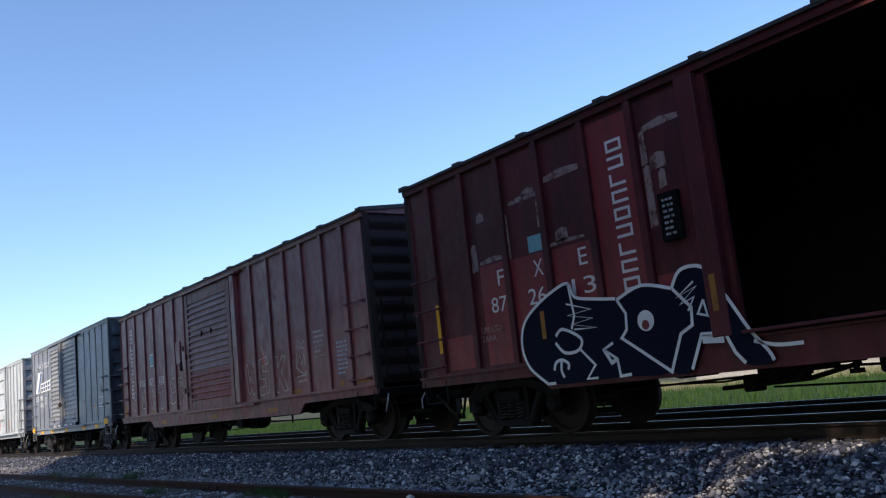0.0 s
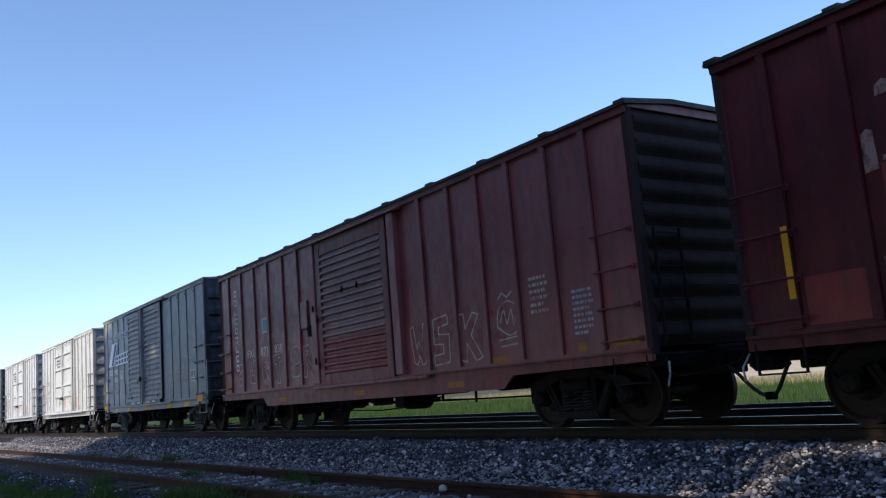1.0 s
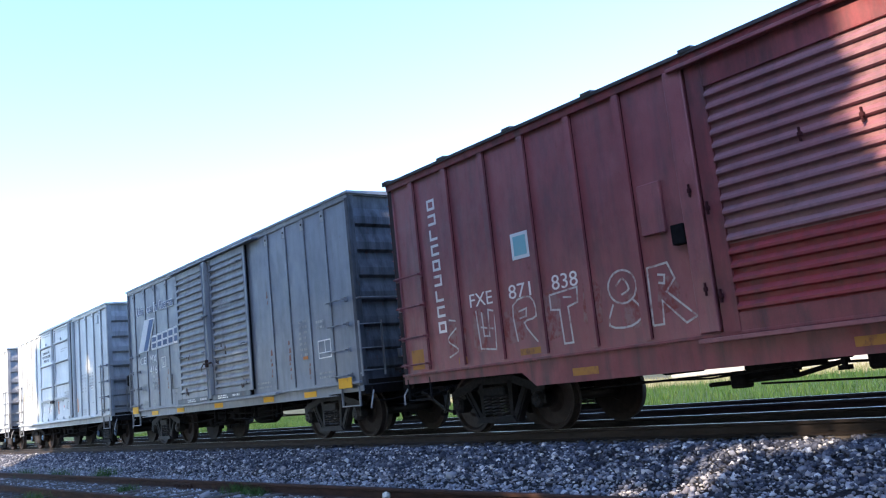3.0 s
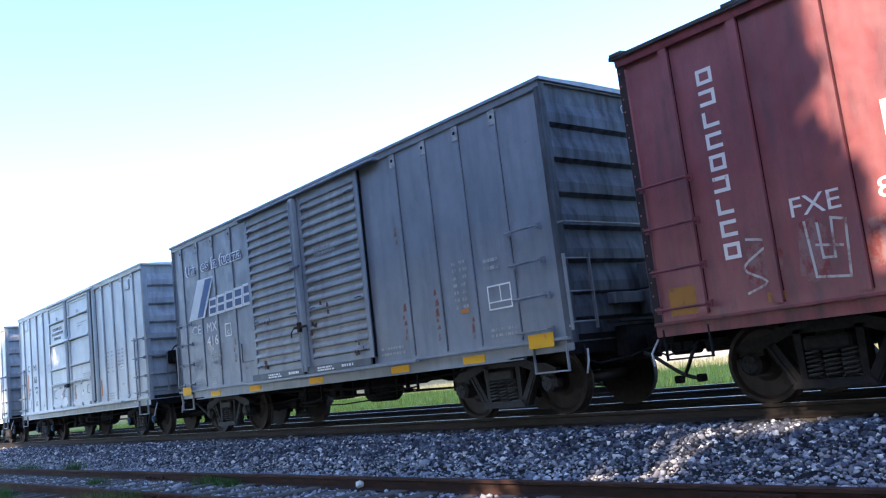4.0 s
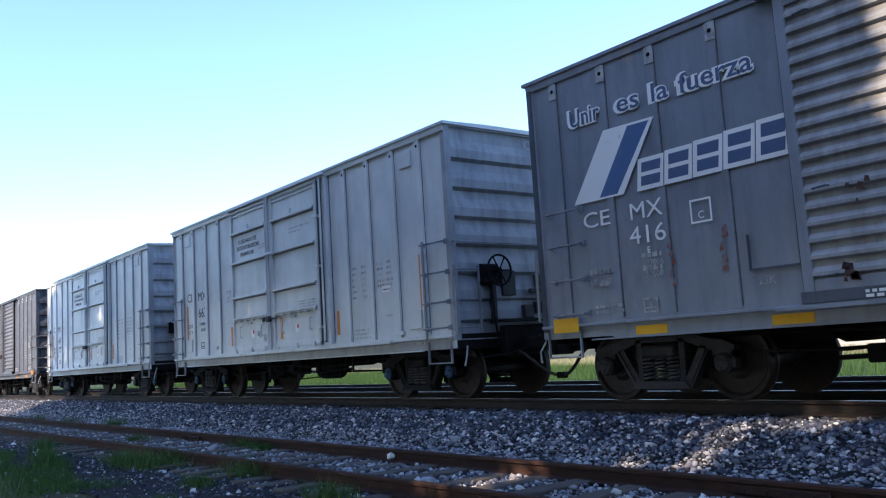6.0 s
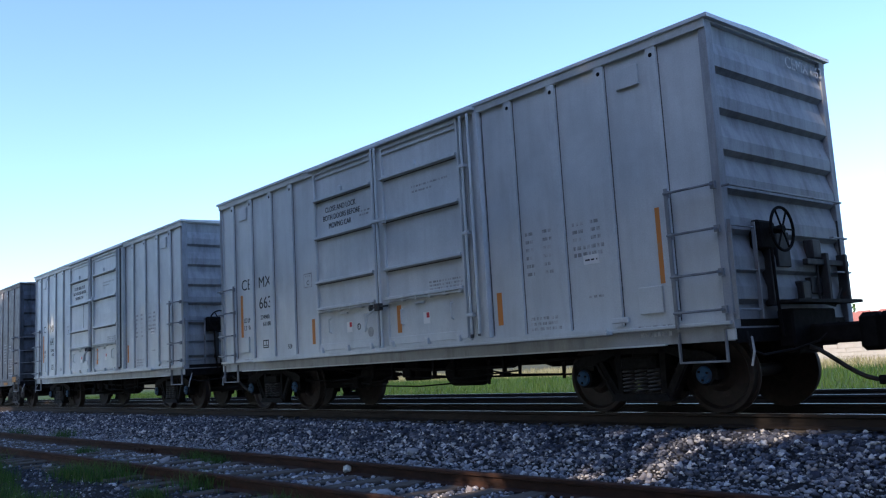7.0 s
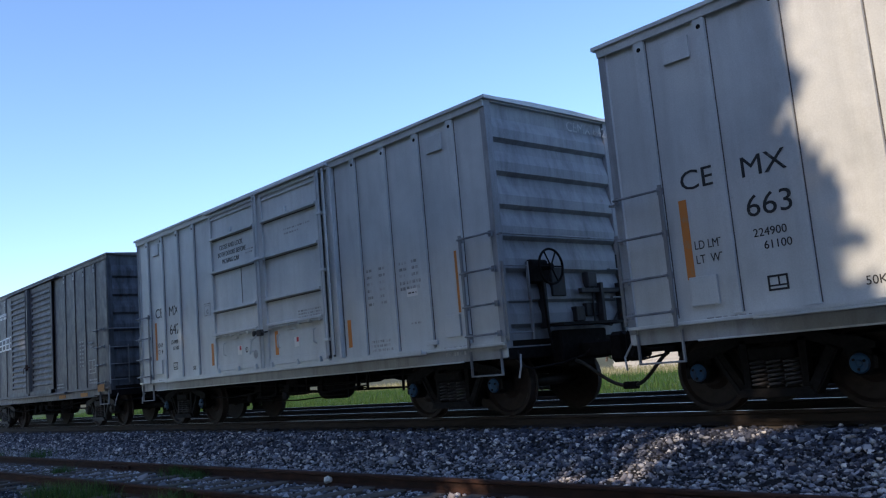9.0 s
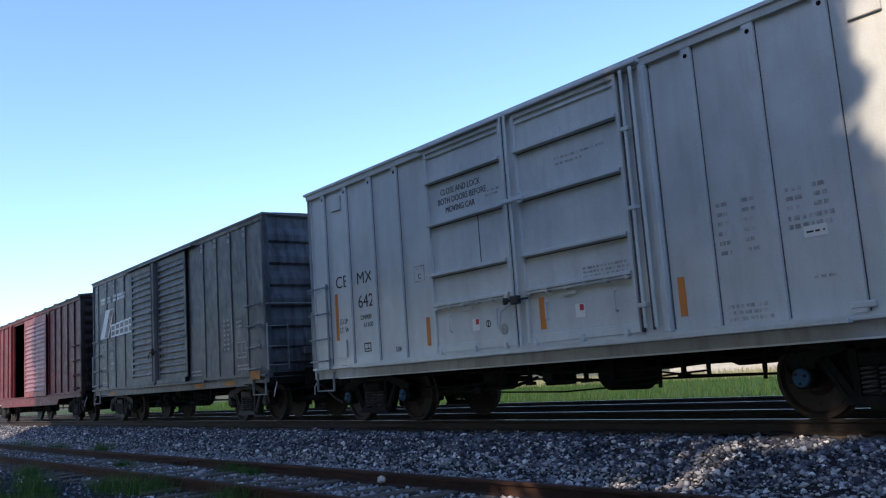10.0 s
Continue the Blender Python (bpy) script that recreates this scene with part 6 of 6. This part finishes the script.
def leaf_cloud(rng, centres, radii, count, leaf):
    k = rng.integers(0, len(centres), count)
    d = rng.normal(0, 1, (count, 3))
    d /= np.linalg.norm(d, axis=1)[:, None]
    p = np.array(centres)[k] + d * (np.array(radii)[k] * rng.random(count) ** 0.45)[:, None]
    u = rng.normal(0, 1, (count, 3))
    u /= np.linalg.norm(u, axis=1)[:, None]
    w = np.cross(u, rng.normal(0, 1, (count, 3)))
    w /= np.linalg.norm(w, axis=1)[:, None]
    s = leaf * rng.uniform(0.6, 1.4, count)[:, None]
    v = np.stack([p - u * s, p + w * s * 0.45, p + u * s, p - w * s * 0.45], 1)
    return v.reshape(-1, 3), (np.arange(count) * 4)[:, None] + np.arange(4)[None]


def tree(x, y, height, trunk_r, clumps, count, leaf, label, seed, group):
    """A tapered trunk, limbs to every clump, and a crown of single leaves. clumps: (x, y, z, radius) from the foot."""
    rng = np.random.default_rng(seed)
    tr = thing("tree", label, "tree", group, at=(x, y, 0))
    g = Geo()
    n, k = 10, 9
    verts = []
    for i in range(k):
        u = i / (k - 1)
        r = trunk_r * (1.25 - 0.95 * u) * (1.25 if i == 0 else 1)
        cx, cy = 0.35 * math.sin(u * 3 + seed), 0.25 * math.sin(u * 4 + 2 * seed)
        verts += [(cx + r * math.cos(j * 2 * math.pi / n), cy + r * math.sin(j * 2 * math.pi / n), height * 0.8 * u - 0.05) for j in range(n)]
    g.add(verts, [(i * n + j, i * n + (j + 1) % n, i * n + n + (j + 1) % n, i * n + n + j) for i in range(k - 1) for j in range(n)])
    part("trunk", g, BARK, tr, "", True)
    for cx, cy, cz, r in clumps:
        z0 = min(height * 0.7, max(height * 0.18, cz - 2.2))
        u = z0 / (height * 0.8)
        a = Vector((0.35 * math.sin(u * 3 + seed), 0.25 * math.sin(u * 4 + 2 * seed), z0))
        b = Vector((cx, cy, cz))
        mid = (a + b) / 2 + Vector((0, 0, -0.35))
        part("limb", Geo().tube([a, mid, b], trunk_r * 0.22, 6), BARK, tr, "", True)
    v, f = leaf_cloud(rng, [c[:3] for c in clumps], [c[3] for c in clumps], count, leaf)
    me = bpy.data.meshes.new("crown")
    me.from_pydata(v.tolist(), [], f.tolist())
    me.materials.append(LEAF)
    cr = new("crown", me)
    cr.parent = tr
    return tr


# shade trees behind the viewer: they stand between the sun and the train
rng = random.Random(21)
SHADE_Y = -4.6


def crown_clumps(foot, x0, x1, z0, z1, keep, depth, r=1.15, pitch=1.25):
    """Clumps on an uneven lattice, where keep(x, z) lets them be."""
    out = []
    for i in range(int((x1 - x0) / pitch) + 1):
        for k in range(int((z1 - z0) / pitch) + 1):
            x, z = x0 + i * pitch + rng.uniform(-0.3, 0.3), z0 + k * pitch + rng.uniform(-0.3, 0.3)
            if keep(x, z):
                out.append((x - foot, rng.uniform(-depth, depth), z, r * rng.uniform(0.85, 1.15)))
    return out


def leafy(x, z):
    """Where the end crowns carry leaves: not in a slit and a gap, and not above a falling edge."""
    x += 4.7
    slit = abs(z - 8.5 - 1.6 * (x - 0.9)) < 1.15 and 6.6 < z < 9.9
    gap = math.hypot(x - 2.65, z - 9.7) < 1.0
    edge = x > (3.08 if z > 13.0 else 3.38) and z > 10.9 + 0.25 * math.sin(x * 2.1)
    return not (slit or gap or edge)


for i, x in enumerate((-27.6, -23.1, -18.7, -14.3, -10.3, -6.1)):
    c = crown_clumps(x, x - 2.3, x + 2.3 if i < 5 else x + 0.5, 4.6, 15.0, lambda a, b: True, 1.4)
    tree(x, SHADE_Y, 15.2, 0.32, c, 11000, 0.30, "tall unseen leafy tree with a dense light-blocking crown", 60 + i, "shade trees")
c = crown_clumps(-3.4, -5.5, 0.3, 6.2, 15.2, leafy, 0.5, 0.75, 0.8)
tree(-3.4, SHADE_Y, 15.0, 0.26, c, 24000, 0.22, "tall slim roadside tree with a ragged crown", 70, "shade trees")
# lower trees that leave the sun free above them, and unseen tall ones farther along, added to cut skylight
for i, x in enumerate((-3.1, 0.9, 5.1, 10.3, 14.8, 19.8, 25.3, 31.3)):
    if x < 8:
        c = crown_clumps(x, x - 2.1, x + 2.1, 2.6, 5.6 if x < 0.5 else 11.5, leafy, 0.6, 0.85, 1.05)
        tree(x, SHADE_Y, 10.6, 0.2, c, 6500, 0.24, "lower leafy tree with gaps in its crown", 80 + i, "shade trees")
    else:
        # Unseen tree, added only to block skylight from the right.
        c = crown_clumps(x, x - 2.4, x + 2.4, 3.0, 15.5, lambda a, b: True, 1.6, 1.2, 1.6)
        tree(x, SHADE_Y, 15.8, 0.3, c, 7500, 0.30, "tall unseen leafy tree with a dense light-blocking crown", 80 + i, "shade trees")

c = crown_clumps(-31.2, -33.4, -29.4, 4.6, 14.0, lambda a, b: rng.random() < 0.8, 1.2, 1.0)
tree(-31.2, SHADE_Y, 14.6, 0.3, c, 7000, 0.28, "leafy roadside tree with light falling through its crown", 67, "shade trees")

# far edge of the field
rng = random.Random(5)
for i in range(18):
    x, y = -170 + i * 12 + rng.uniform(-4, 4), 120 + rng.uniform(-10, 14)
    h = rng.uniform(4.5, 7.0)
    clumps = [(rng.uniform(-3.4, 3.4), rng.uniform(-2, 2), rng.uniform(1.2, h), rng.uniform(1.2, 2.0)) for k in range(12)]
    tree(x, y, h, 0.2, clumps, 1100, 0.42, "distant bushy green tree beyond the field", 100 + i, "far trees")


def straw_place(rng, n):
    return on_bed(12 - 75 * rng.random(n), 35 + 20 * rng.random(n) ** 1.3, -0.04)


blades("dry_grass", "pale dry grass behind the green strip", 26000, straw_place, 0.42, 0.03, STRAW, 13)
wall = thing("block_wall", "pale concrete block wall along the far field", "wall", at=(-20, 50, 0))
blk = [Geo().box(-0.245, 0.245, -0.1, 0.1, -0.115, 0.115, 0.008).mesh("block", PALE_WALL)]
part("footing", Geo().box(-18, 26, -0.07, 0.07, 0.0, 1.42), PALE_WALL, wall)
rng = random.Random(8)
for row in range(6):
    for k in range(45):
        b = new("block", blk[0])
        b.parent = wall
        b.matrix_basis = pose(-17.6 + k * 0.97 + (row % 2) * 0.48, rng.uniform(-0.012, 0.012), 0.14 + row * 0.242) @ Matrix.Diagonal((1.94, 1, 1, 1))
shed = thing("long_shed", "long low shed with a faded red roof far off", "building", at=(-18, 78, 0))
part("wall", Geo().box(-22, 34, 0, 7, -0.2, 2.5), PALE_WALL, shed)
part("roof", Geo().prism([(-0.5, 2.45), (7.5, 2.45), (3.5, 4.0)], "x", -22.5, 34.5), TILE_RED, shed)
for k in range(28):
    part("roof_sheet", Geo().prism([(-0.55, 2.47), (-0.52, 2.53), (3.5, 4.1), (3.5, 4.02)], "x", -22.2 + k * 2.02, -21.0 + k * 2.02), PALE_WALL if k % 3 == 1 else TILE_RED, shed)
for k in range(9):
    part("window", Geo().box(-19 + k * 6, -17.8 + k * 6, -0.04, 0.02, 0.9, 1.9), UNDER, shed)
for k in range(2):
    pole = thing("utility_pole", "thin wooden utility pole in the distance", "pole", "utility poles", at=(-70 + 62 * k, 66, 0))
    part("pole", Geo().lathe([(-0.2, 0.14), (8.2, 0.09)], 10, "z"), BARK, pole)
    part("crossarm", Geo().box(-0.06, 0.06, -0.9, 0.9, 7.6, 7.72), BARK, pole)
line = thing("power_line", "thin overhead wires between the poles", "wire")
for y in (-0.8, 0.0, 0.8):
    pts = []
    for i in range(25):
        u = i / 24
        pts.append((-132 + 186 * u, 66 + y, 7.8 - 0.9 * abs(math.sin(3 * math.pi * u))))
    part("wire", Geo().tube(pts, 0.014, 4), UNDER, line)

# ---- movement ----


def motions():
    times = [0.5 * i for i in range(21)]
    for car, x in moving:
        walk(car, [(t, pose(x + travelled(t), TRACK_Y, RAIL_Z)) for t in times])
    fine = [0.1 * i for i in range(101)]
    for ws in spinning:
        x, y, z = ws.location
        walk(ws, [(t, pose(x, y, z, 0, math.degrees(travelled(t) / WHEEL_R), 0)) for t in fine])


motions()
